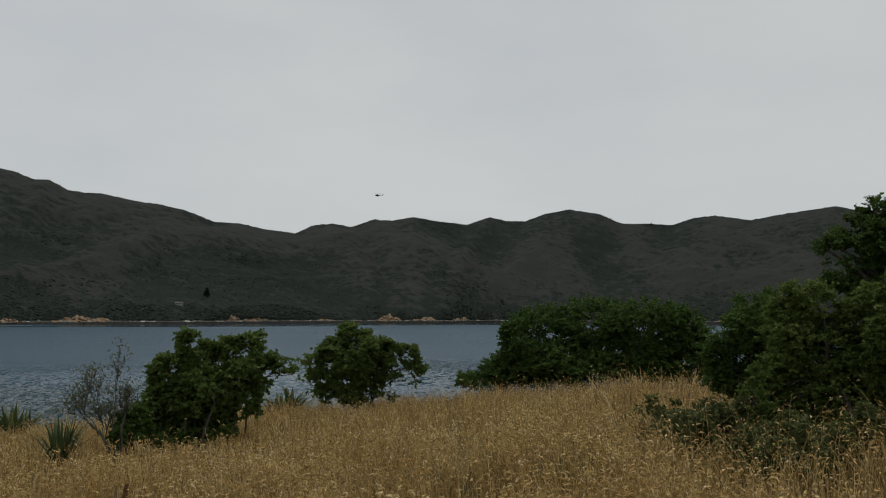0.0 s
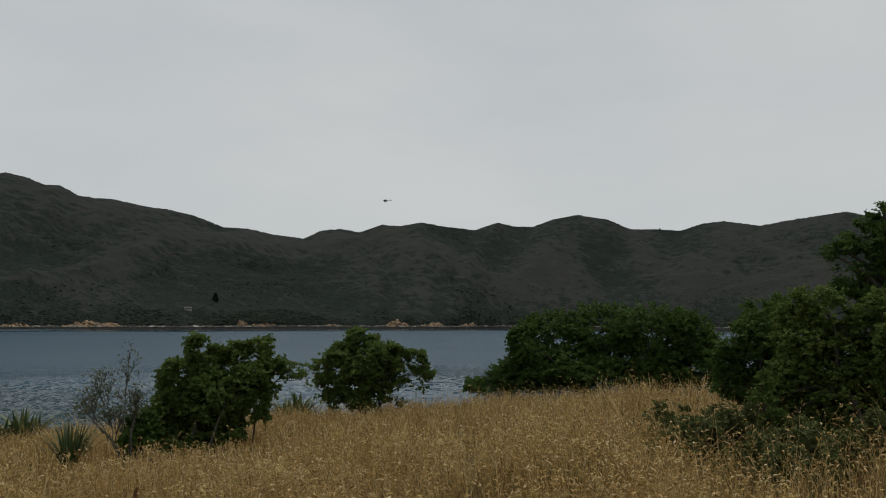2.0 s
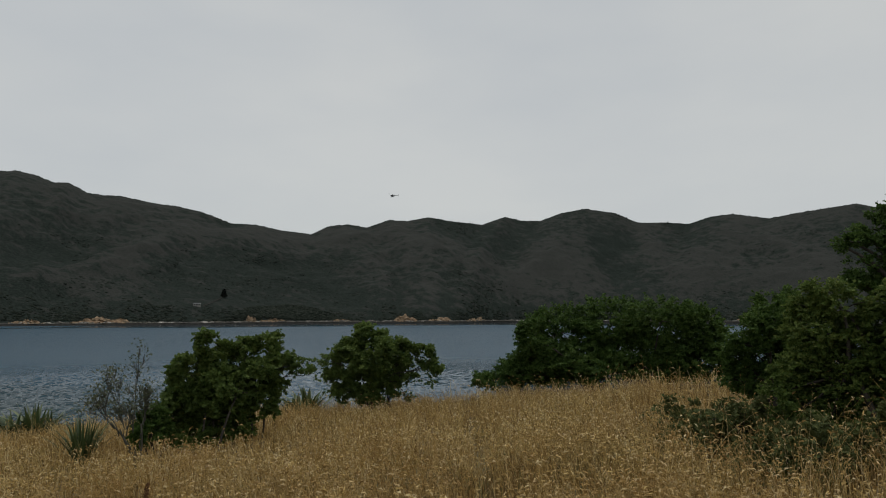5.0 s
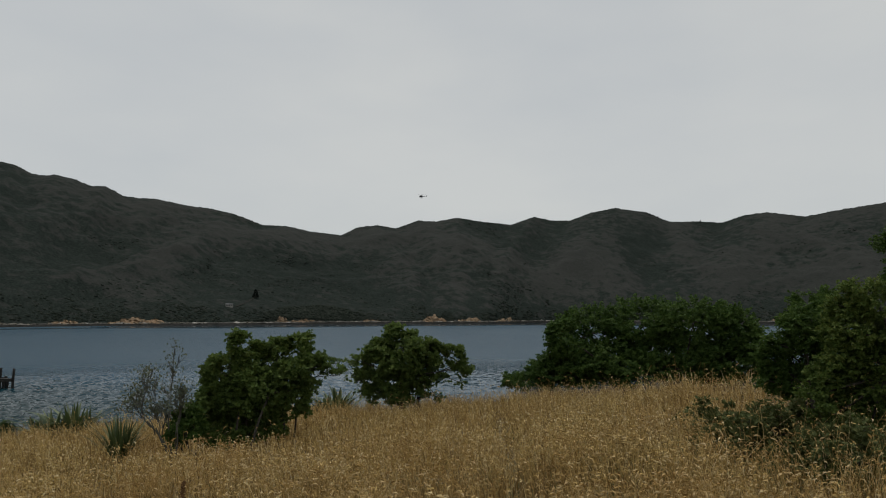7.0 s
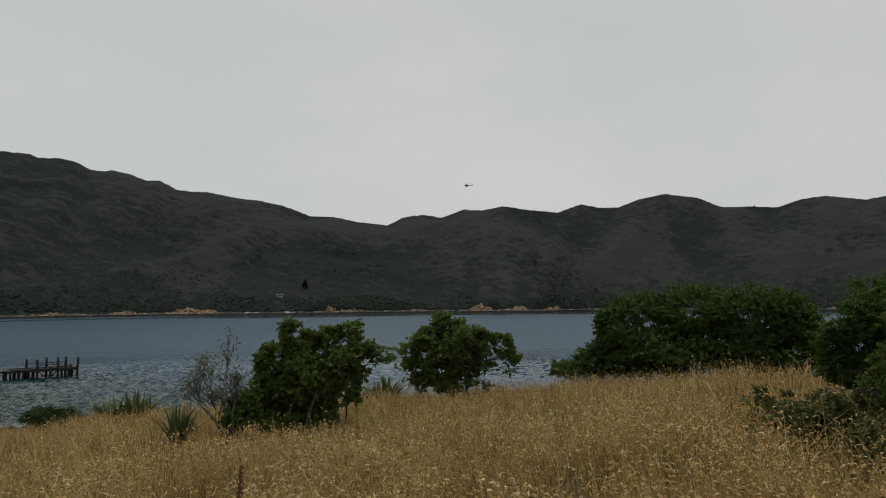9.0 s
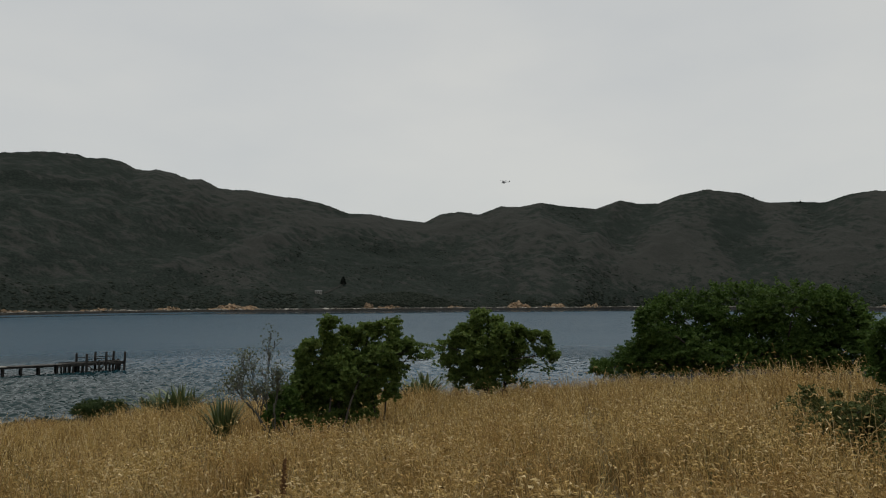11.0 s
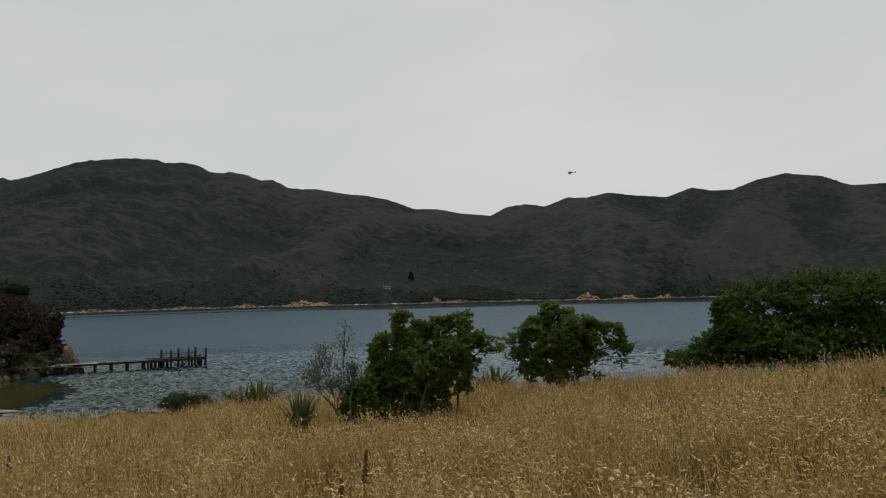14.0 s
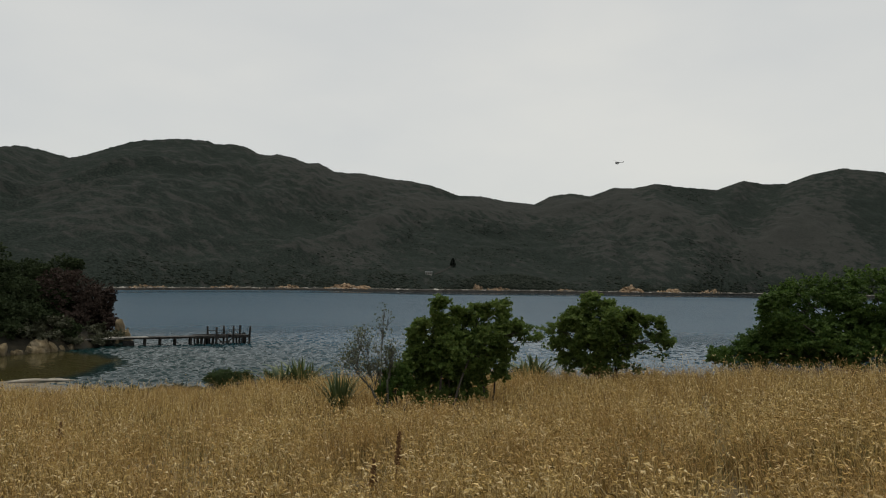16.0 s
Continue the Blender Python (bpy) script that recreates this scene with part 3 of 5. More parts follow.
def hill_scrub():
    rng = np.random.default_rng(4)
    places, sizes = [], []
    # thickets of touching bushes, gathered in the gullies and towards the shore, with a few strays
    while len(places) < 4500:
        az, u = rng.uniform(-38, 31), rng.uniform(0, 1) ** 1.25
        r, z, spur = range_form(az, u)
        x, y = polar(az, r)
        if noise.noise((x * 0.009, y * 0.009, 7.0)) + 0.5 * (0.3 - u) + 1.6 * (0.45 - spur) < rng.uniform(0.0, 0.35):
            continue
        wide = rng.uniform(2.5, 13.0)
        for _ in range(int(3 + wide * wide * 0.2)):
            a, v = az + np.degrees(rng.normal(0, wide * 1.4) / r), u + rng.normal(0, wide * 0.8) / 470
            if 0 < v < 1:
                q, h = range_z(a, v)
                k = rng.uniform(1.0, 2.9) * (r / 900) ** 0.5
                places.append((*polar(a, q), h - 0.34 * k)), sizes.append(k)
    tagged(new("hill_scrub", lumps("hill_scrub", places, sizes, M_SCRUB, 0.5, 0.16, 1, True)), "low grey-green scrub in patches over far hills", "scrub", kind="stuff")
    places, sizes = [], []
    # a belt of taller bush along the foot of the slopes
    while len(places) < 4600:
        az = rng.uniform(-34, 57)
        belt = 0.06 + 0.09 * noise.noise((az * 0.22, 6.0, 1.0)) + 0.08 * noise.noise((az * 1.1, 2.0, 1.0))
        u = 0.014 + max(0.012, belt) * rng.random() ** 1.6
        if noise.noise((az * 0.35, 4.0, 1.0)) + 0.6 * noise.noise((az * 1.7, 4.0, 9.0)) < rng.uniform(-0.45, 0.3):
            continue
        r, z = range_z(az, u)
        k = rng.uniform(0.9, 3.3) * (r / 950)
        places.append((*polar(az, r), z - 0.3 * k)), sizes.append(k)
    # the rounded wooded knoll beside the hut
    for _ in range(1700):
        az = rng.normal(14.2, 1.9)
        u = 0.02 + rng.uniform(0, 0.11) * max(0, 1 - ((az - 14.2) / 4.2) ** 2) ** 0.5
        r, z = range_z(az, u)
        places.append((*polar(az, r), z)), sizes.append(rng.uniform(1.2, 2.8))
    for _ in range(1400):
        az = rng.uniform(-36, 56)
        r, z = range_z(az, 1.0)
        places.append((*polar(az, r), z - 0.2)), sizes.append(rng.uniform(0.5, 1.9) if noise.noise((az * 0.8, 1, 1)) > 0 else rng.uniform(0.4, 1.0))
    tagged(new("hill_scrub", lumps("hill_scrub", places, sizes, M_BUSH, 0.55, 0.18, 2, True)), "dark dense bush along the foot of far hills", "scrub", kind="stuff")


hill_scrub()


def outcrop(az0, az1, height, seed):
    """A bare ochre bank where the far shore has slipped."""
    rng = np.random.default_rng(seed)
    n, k = 22, 9
    v = []
    for i in range(n):
        q = i / (n - 1)
        az = az0 + (az1 - az0) * q
        d = float(np.interp(az, SHORE[:, 0], SHORE[:, 1]))
        h = height * (0.15 + 0.85 * math.sin(math.pi * q) ** 0.7) * (0.75 + 0.7 * noise.noise((q * 5, seed, 0.0)) + 0.3 * noise.noise((q * 13, seed, 3.0)))
        for j in range(k):
            w = j / (k - 1)
            lean = d - 2 + 11 * w + rng.normal(0, 0.9)
            v.append((*polar(az + rng.normal(0, abs(az1 - az0) / n * 0.2), lean), -0.5 + (h + 0.5) * math.sin(w * math.pi / 2) + 2.0 + rng.normal(0, 0.45) * (0 < j < k - 1)))
    for i in range(n):
        x, y, z = v[i * k + k - 1]
        s = 1 + 14 / math.hypot(x, y)
        v.append((x * s, y * s, z - 2.5))
    f = [(i * k + j, i * k + j + 1, (i + 1) * k + j + 1, (i + 1) * k + j) for i in range(n - 1) for j in range(k - 1)]
    f += [(i * k + k - 1, n * k + i, n * k + i + 1, (i + 1) * k + k - 1) for i in range(n - 1)]
    ob = new("rock_outcrop", mesh_np("rock_outcrop", np.array(v), [np.array(f)], M_EARTH))
    tagged(ob, "bare ochre earth bank at the foot of hills", "cliff", "earth banks along the far shore")


for i, (a0, a1, h) in enumerate([(29.6, 26.0, 6.0), (17.3, 16.5, 7.5), (16.2, 14.0, 4.2), (10.3, 9.1, 3.6), (5.35, 3.5, 10.0), (2.4, 0.4, 6.5), (-0.7, -2.3, 6.0),
                                 (-22.0, -23.0, 8.0), (38.5, 36.5, 2.5), (33.5, 31.5, 3.0), (44.5, 42.0, 2.2)]):
    outcrop(a0 + 0.15, a1 - 0.15, h * 0.82, 30 + i)


def strand():
    """The far tide line: a low rock ledge, its dark colour standing in for the hills' reflection, with a broken pale
    strand of stones above it.
    """
    azs = np.arange(-34, 58, 0.12)
    v = []
    for az in azs:
        d = float(np.interp(az, SHORE[:, 0], SHORE[:, 1]))
        k = 0.55 + 0.9 * noise.noise((az * 1.3, 3.0, 2.0)) + 0.8 * noise.noise((az * 5.0, 3.0, 6.0))
        far = (d / 800) ** 0.7
        for out, z in ((-7, -0.6), (-5, 0.4), (-3.5, 1.3 * far), (-2.5, 2.0 * far), (0.5, (2.0 + 1.4 * max(0.0, k)) * far), (5, (2.1 + 1.5 * max(0.0, k)) * far), (16, -2.0)):
            v.append((*polar(az + 0.05 * noise.noise((az * 9, out, 1.0)), d + out + 1.5 * noise.noise((az * 3.0, out * 0.3, 4.0))), z))
    n, k = len(azs), 7
    f = np.array([(i * k + j, i * k + j + 1, (i + 1) * k + j + 1, (i + 1) * k + j) for i in range(n - 1) for j in range(k - 1)])
    me = mesh_np("strand", np.array(v), [f], [M_REFLECTLEDGE, M_STRAND])
    me.polygons.foreach_set("material_index", np.array([0 if i % (k - 1) < 3 else 1 for i in range(len(f))], np.int32))
    tagged(new("strand", me), "narrow pale strand over tide rock darkened as a reflection along the far shore", "shore", kind="structure")


strand()


def shore_rocks():
    rng = np.random.default_rng(8)
    places, sizes = [], []
    for _ in range(1500):
        az = rng.uniform(-30, 58)
        if noise.noise((az * 0.9, 2.0, 2.0)) + 0.6 * noise.noise((az * 4.0, 2.0, 5.0)) < rng.uniform(-0.3, 0.5):
            continue
        d = float(np.interp(az, SHORE[:, 0], SHORE[:, 1]))
        places.append((*polar(az, d - 1 + rng.normal(0, 1.0)), rng.uniform(1.7, 2.9) * (d / 800) ** 0.7)), sizes.append(rng.uniform(0.3, 0.9))
    tagged(new("shore_rocks", lumps("shore_rocks", places, sizes, M_ROCK, 0.7)), "pale band of boulders along the far waterline", "rocks", kind="stuff")


shore_rocks()


# ---- plants ----
def leaf_mesh(name, base, aim, length, width, rng, material, curl=0.25, level=0.35, face=None):
    """Folded pointed leaves: base points, directions, lengths. level: how far the blades lie flat; face: the way each blade turns its upper side."""
    n = len(base)
    aim = aim / (np.linalg.norm(aim, axis=1, keepdims=True) + 1e-9)
    turn = rng.normal(0, 0.6, (n, 3)) + (0, 0, level) if face is None else rng.normal(0, 0.38, (n, 3)) + face
    side = np.cross(aim, turn)
    side /= np.linalg.norm(side, axis=1, keepdims=True) + 1e-9
    up = np.cross(side, aim)
    L, W = length[:, None], (length * width)[:, None]
    mid = base + aim * L * 0.5
    v = np.stack([base, mid + side * W + up * W * curl, base + aim * L - up * L * 0.1, mid - side * W + up * W * curl], 1).reshape(-1, 3)
    o = np.arange(n)[:, None] * 4
    f = np.concatenate([o + np.array([[0, 1, 2]]), o + np.array([[0, 2, 3]])])
    return mesh_np(name, v, [f], material)


def crown_points(blobs, depth, per, leaf, rng, clump=0.2, shell=0.55, fill=1.0):
    """Leaf bases, directions, spray roots and the way the leaves face. Each lobe (x, y, z, half width, half height, fullness) is filled with leafy sprays that grow out and up."""
    bases, aims, tips, faces = [], [], [], []
    for bx, by, bz, rw, rh, full in blobs:
        c, rd = np.array((bx, by, bz)), max(rw, rh) * depth
        L = clump * 1.6
        area = 4 * math.pi * (rw * rd) ** 0.5 * rh
        k = max(4, int(area * full * fill / (L * L * 0.42)))
        # sprays gather on a few boughs, with gaps between them
        nb = max(4, k // (11 if full > 0.8 else 3))
        bough = rng.normal(0, 1, (nb, 3))
        bough /= np.linalg.norm(bough, axis=1, keepdims=True)
        d = bough[rng.integers(nb, size=k)] + rng.normal(0, 0.27, (k, 3))
        d /= np.linalg.norm(d, axis=1, keepdims=True)
        q = shell + (1.0 - shell) * rng.random((k, 1)) ** 0.5
        t0 = c + d * q * (np.array((rw, rd, rh)) - L * 0.5).clip(0.02)
        g = d * (1, 1, 0.55) + rng.normal(0, 0.35, (k, 3)) + (0, 0, 0.22)
        g /= np.linalg.norm(g, axis=1, keepdims=True)
        ln = L * rng.uniform(0.6, 1.25, k)
        tips.append(t0)
        w = rng.random((k, per))
        b = t0[:, None] + g[:, None] * (ln[:, None] * w)[:, :, None] + rng.normal(0, clump * 0.2, (k, per, 3)) * (1, 1, 0.5)
        a = g[:, None] * 0.7 + rng.normal(0, 0.6, (k, per, 3)) * (1, 1, 0.6)
        bases.append(b.reshape(-1, 3)), aims.append(a.reshape(-1, 3))
        faces.append(np.repeat(d * 0.75 + (0, 0, 0.55), per, 0))
    return np.concatenate(bases), np.concatenate(aims), np.concatenate(tips), np.concatenate(faces)


def limb(p0, p1, r0, r1, rng, bend=0.05, steps=6, sides=6):
    p0, p1 = np.array(p0, float), np.array(p1, float)
    L = np.linalg.norm(p1 - p0)
    off = rng.normal(0, bend * L, 3)
    ts = np.linspace(0, 1, steps)
    pts = [p0 + (p1 - p0) * t + off * math.sin(math.pi * t) + np.array((0, 0, 0.04 * L * math.sin(math.pi * t))) for t in ts]
    return tube(pts, [r0 + (r1 - r0) * t for t in ts], sides)


def shrub(name, root, blobs, leaf, material, label, category="shrub", seed=1, per=14, clump=0.14, depth=0.9, trunk=0.07, stems=4, width=0.34, shell=0.35, group="", bark=None, twigs=60, fill=1.0, spread=0.0):
    """A shrub or small tree: stems and limbs from the ground into a crown of lobes made of separate leaves."""
    rng = np.random.default_rng(seed)
    root = np.array((root[0], root[1], float(ground_z(root[0], root[1])) - 0.05))
    ob = thing(name, tuple(root), label, category, group)
    full = [(*b, 1.0) if len(b) == 5 else b for b in blobs]
    # set the lobes at slightly different depths so that the crown is round
    away = np.array(root[:2]) / np.hypot(*root[:2])
    shift = [rng.normal(0, 0.38) * b[3] for b in full]
    full = [(b[0] + away[0] * k, b[1] + away[1] * k, b[2], b[3], b[4], b[5]) for b, k in zip(full, shift)]
    base, aim, tips, face = crown_points(full, depth, per, leaf, rng, clump, shell, fill)
    keep = base[:, 2] > ground_z(base[:, 0], base[:, 1]) + 0.03
    base, aim, face = base[keep], aim[keep], face[keep]
    size = leaf * rng.uniform(0.6, 1.3, len(base))
    part("crown", leaf_mesh("crown", base - root, aim, size, width, rng, material, face=face), None, ob)
    pieces = []
    for s in range(stems):
        p0 = root + rng.normal(0, trunk * 1.2 + spread, 3) * (1, 1, 0)
        p0[2] = float(ground_z(p0[0], p0[1])) - 0.05
        b = full[s % len(full)]
        hub = np.array(b[:3]) * 0.5 + p0 * 0.5 + rng.normal(0, 0.1, 3)
        pieces.append(limb(p0 - root, hub - root, trunk * rng.uniform(0.8, 1.1), trunk * 0.6, rng))
        for o in full[s::stems]:
            pieces.append(limb(hub - root, np.array(o[:3]) - root, trunk * 0.55, trunk * 0.2, rng))
    for i in range(twigs):
        o = full[int(rng.integers(len(full)))]
        t = tips[int(rng.integers(len(tips)))]
        near = min(full, key=lambda f: sum((f[k] - t[k]) ** 2 for k in range(3)))
        pieces.append(limb(np.array(near[:3]) - root, t - root, trunk * 0.2, 0.004, rng, steps=4, sides=4))
    part("trunk", mesh_np("trunk", *[[a, [b]] for a, b in [join(pieces)]][0], bark or M_BARK, True), None, ob)
    return ob


BUSHY_TOP = [(-6.2, 16.63, 8.43, 0.26, 0.19), (-4.6, 17.13, 8.4, 0.33, 0.15), (-5.05, 17.01, 8.38, 0.33, 0.2), (-6.17, 16.64, 8.19, 0.28, 0.21), (-5.29, 16.93, 8.17, 0.28,
        0.22), (-5.83, 16.76, 8.14, 0.26, 0.19), (-4.79, 17.08, 8.09, 0.35, 0.22), (-6.03, 16.69, 8.01, 0.32, 0.21), (-5.54, 16.86, 8.01, 0.24, 0.16, 0.8), (-6.36, 16.57,
        7.86, 0.37, 0.24), (-4.16, 17.24, 7.86, 0.28, 0.14, 0.6), (-4.49, 17.16, 7.81, 0.43, 0.22), (-3.76, 17.33, 7.8, 0.28, 0.1, 0.3), (-5.97, 16.71, 7.78, 0.32, 0.27)]
BUSHY_MIDDLE = [(-6.69, 16.44, 7.76, 0.28, 0.25), (-4.34, 17.2, 7.7, 0.27, 0.19, 0.6), (-5.39, 16.9, 7.7, 0.49, 0.41), (-4.04, 17.27, 7.62, 0.27, 0.19, 0.4), (-3.73, 17.33, 7.49,
        0.26, 0.14, 0.25), (-6.55, 16.5, 7.44, 0.45, 0.41), (-5.97, 16.71, 7.44, 0.53, 0.41), (-4.99, 17.02, 7.44, 0.48, 0.46), (-4.49, 17.16, 7.31, 0.28, 0.3, 0.7), (-5.19,
        16.97, 7.18, 0.48, 0.48), (-5.77, 16.78, 7.13, 0.59, 0.59), (-4.89, 17.05, 6.98, 0.43, 0.35), (-5.48, 16.87, 6.95, 0.59, 0.46), (-6.73, 16.43, 6.94, 0.43, 0.35)]
BUSHY_SKIRT = [(-6.3, 16.2, 6.18, 0.42, 0.26), (-5.75, 16.4, 6.12, 0.42, 0.24, 0.8), (-5.2, 16.6, 6.2, 0.36, 0.22, 0.6), (-6.16, 16.64, 6.93, 0.64, 0.46), (-4.68, 17.11, 6.65, 0.27, 0.17, 0.5), (-6.91, 16.35, 6.64, 0.43, 0.3), (-5.28, 16.94, 6.62, 0.37, 0.21, 0.8), (-5.86, 16.75, 6.5,
        0.48, 0.21, 0.9), (-6.44, 16.54, 6.48, 0.49, 0.25), (-5.47, 16.88, 6.34, 0.32, 0.16, 0.7), (-7.14, 16.26, 6.34, 0.32, 0.27), (-5.1, 16.99, 6.32, 0.21, 0.18, 0.6),
        (-6.81, 16.39, 6.29, 0.43, 0.21), (-6.43, 16.54, 6.28, 0.53, 0.21), (-5.86, 16.75, 6.24, 0.45, 0.19, 0.9), (-6.67, 16.45, 6.22, 0.37, 0.13, 0.5), (-6.15, 16.65,
        6.22, 0.43, 0.12, 0.4)]
CROWN_FOOT = [(-6.82, 15.41, 6.68, 0.27, 0.3), (-7.01, 15.33, 6.59, 0.24, 0.26, 0.7), (-6.71, 15.46, 6.42, 0.27, 0.24), (-6.92, 15.37, 6.33, 0.33, 0.29)]
ROUND_TOP = [(-3.29, 24.6, 8.39, 0.52, 0.24), (-2.75, 24.67, 8.18, 0.37, 0.29), (-3.42, 24.59, 8.12, 0.66, 0.29), (-2.28, 24.71, 7.86, 0.52, 0.29), (-1.75, 24.75, 7.86, 0.44,
        0.21), (-4.46, 24.42, 7.8, 0.33, 0.09, 0.6), (-3.76, 24.54, 7.78, 0.66, 0.36), (-3.09, 24.63, 7.78, 0.79, 0.43), (-1.28, 24.78, 7.72, 0.36, 0.2), (-1.95, 24.74,
        7.55, 0.72, 0.36), (-0.95, 24.8, 7.49, 0.29, 0.16, 0.8)]
ROUND_MIDDLE = [(-3.89, 24.52, 7.4, 0.66, 0.43), (-4.56, 24.4, 7.39, 0.33, 0.2, 0.7), (-2.22, 24.72, 7.28, 0.57, 0.36, 0.9), (-3.09, 24.63, 7.27, 0.86, 0.5), (-1.16, 24.79, 7.23,
        0.37, 0.2, 0.8), (-0.84, 24.8, 7.07, 0.29, 0.14, 0.7), (-0.63, 24.8, 6.98, 0.33, 0.14, 0.7), (-4.1, 24.49, 6.85, 0.66, 0.36), (-1.5, 24.77, 6.83, 0.29, 0.16, 0.3),
        (-2.56, 24.69, 6.67, 0.57, 0.4, 0.8), (-3.29, 24.6, 6.66, 0.75, 0.5)]
ROUND_SKIRT = [(-1.04, 24.79, 6.64, 0.36, 0.1, 0.25), (-1.96, 24.74, 6.62, 0.19, 0.33, 0.4), (-3.96, 24.51, 6.32, 0.52, 0.29), (-4.43, 24.43, 6.31, 0.33, 0.11, 0.6), (-2.69,
        24.67, 6.17, 0.57, 0.27, 0.8), (-3.43, 24.59, 6.16, 0.57, 0.29), (-1.83, 24.75, 6.07, 0.27, 0.1, 0.6), (-4.16, 24.47, 5.91, 0.21, 0.1, 0.5), (-3.09, 24.63, 5.87,
        0.5, 0.13)]
CROWN_UPRIGHT = [(5.81, 12.64, 9.25, 0.42, 0.32), (5.54, 12.76, 8.99, 0.29, 0.25, 0.8), (5.94, 12.58, 8.81, 0.36, 0.51), (5.69, 12.7, 8.75, 0.47, 0.44), (5.28, 12.87, 8.49, 0.34,
        0.26, 0.8), (6.03, 12.54, 8.38, 0.44, 0.44), (5.46, 12.8, 8.3, 0.48, 0.34), (5.11, 12.94, 8.29, 0.19, 0.25, 0.6), (5.26, 12.88, 8.02, 0.35, 0.26), (5.82, 12.64,
        8.01, 0.36, 0.29, 0.8), (5.55, 12.76, 7.87, 0.44, 0.25, 0.9), (5.07, 12.96, 7.85, 0.22, 0.17, 0.6), (5.28, 12.87, 7.74, 0.36, 0.22, 0.7), (5.65, 12.71, 7.57, 0.44,
        0.25, 0.8)]
YELLOW_TOP = [(6.51, 10.1, 9.56, 0.19, 0.19), (5.66, 10.59, 9.4, 0.36, 0.21), (6.38, 10.17, 9.21, 0.28, 0.29), (5.85, 10.49, 9.13, 0.45, 0.25), (5.48, 10.69, 9.08, 0.39, 0.29),
        (6.06, 10.37, 9.01, 0.3, 0.21), (6.72, 9.96, 8.82, 0.5, 0.57), (6.26, 10.25, 8.81, 0.44, 0.29), (5.64, 10.61, 8.74, 0.5, 0.31), (5.3, 10.78, 8.74, 0.29, 0.29, 0.8),
        (5.95, 10.43, 8.65, 0.5, 0.28, 0.8), (6.46, 10.13, 8.42, 0.44, 0.5), (5.46, 10.7, 8.32, 0.5, 0.31), (6.2, 10.29, 8.3, 0.5, 0.38)]
YELLOW_SKIRT = [(5.82, 10.51, 8.23, 0.57, 0.35), (6.72, 9.95, 8.14, 0.5, 0.57), (5.19, 10.83, 8.05, 0.38, 0.28), (5.52, 10.67, 7.91, 0.5, 0.28, 0.9), (6.3, 10.23, 7.91, 0.38, 0.34,
        0.8), (5.92, 10.45, 7.89, 0.5, 0.28, 0.8), (5.01, 10.92, 7.83, 0.25, 0.19, 0.6), (5.31, 10.78, 7.64, 0.38, 0.19, 0.5), (5.75, 10.54, 7.57, 0.44, 0.21, 0.6), (6.39,
        10.17, 7.53, 0.38, 0.31, 0.8), (5.17, 10.84, 7.52, 0.38, 0.25, 0.7), (5.59, 10.63, 7.35, 0.44, 0.23, 0.7), (6.05, 10.38, 7.35, 0.5, 0.25, 0.7)]
TREE_TOP = [(8.08, 12.65, 11.04, 0.33, 0.22, 0.8), (8.2, 12.57, 10.9, 0.37, 0.37), (7.91, 12.76, 10.86, 0.3, 0.18, 0.7), (8.56, 12.33, 10.68, 0.52, 0.67), (7.81, 12.82, 10.64,
        0.4, 0.22), (8.12, 12.63, 10.49, 0.43, 0.37), (7.75, 12.86, 10.42, 0.33, 0.18, 0.7), (7.48, 13.01, 10.4, 0.34, 0.18, 0.8), (7.36, 13.08, 10.31, 0.19, 0.09, 0.6)]
TREE_SKIRT = [(8.33, 12.49, 10.13, 0.45, 0.6), (8.06, 12.67, 10.05, 0.27, 0.27, 0.8), (7.59, 12.95, 10.04, 0.3, 0.12, 0.4), (8.57, 12.33, 9.87, 0.45, 0.6), (7.72, 12.87, 9.74,
        0.48, 0.3), (7.48, 13.01, 9.71, 0.3, 0.18, 0.7), (7.99, 12.71, 9.58, 0.45, 0.3), (7.67, 12.91, 9.49, 0.45, 0.22), (8.3, 12.51, 9.45, 0.52, 0.45)]
shrub("shrub", (-5.6, 16.8), BUSHY_TOP + BUSHY_MIDDLE + BUSHY_SKIRT, 0.082, M_LEAF, "bushy dark green coastal shrub in dry grass", seed=11, trunk=0.035, stems=9, spread=0.35, clump=0.105, per=15, width=0.42, fill=0.95)
shrub("shrub", (-2.9, 24.7), ROUND_TOP + ROUND_MIDDLE + ROUND_SKIRT, 0.105, M_LEAF, "rounded green coastal shrub in dry grass", seed=12, trunk=0.045, stems=6, spread=0.2, clump=0.135, per=15, width=0.42, fill=0.95)
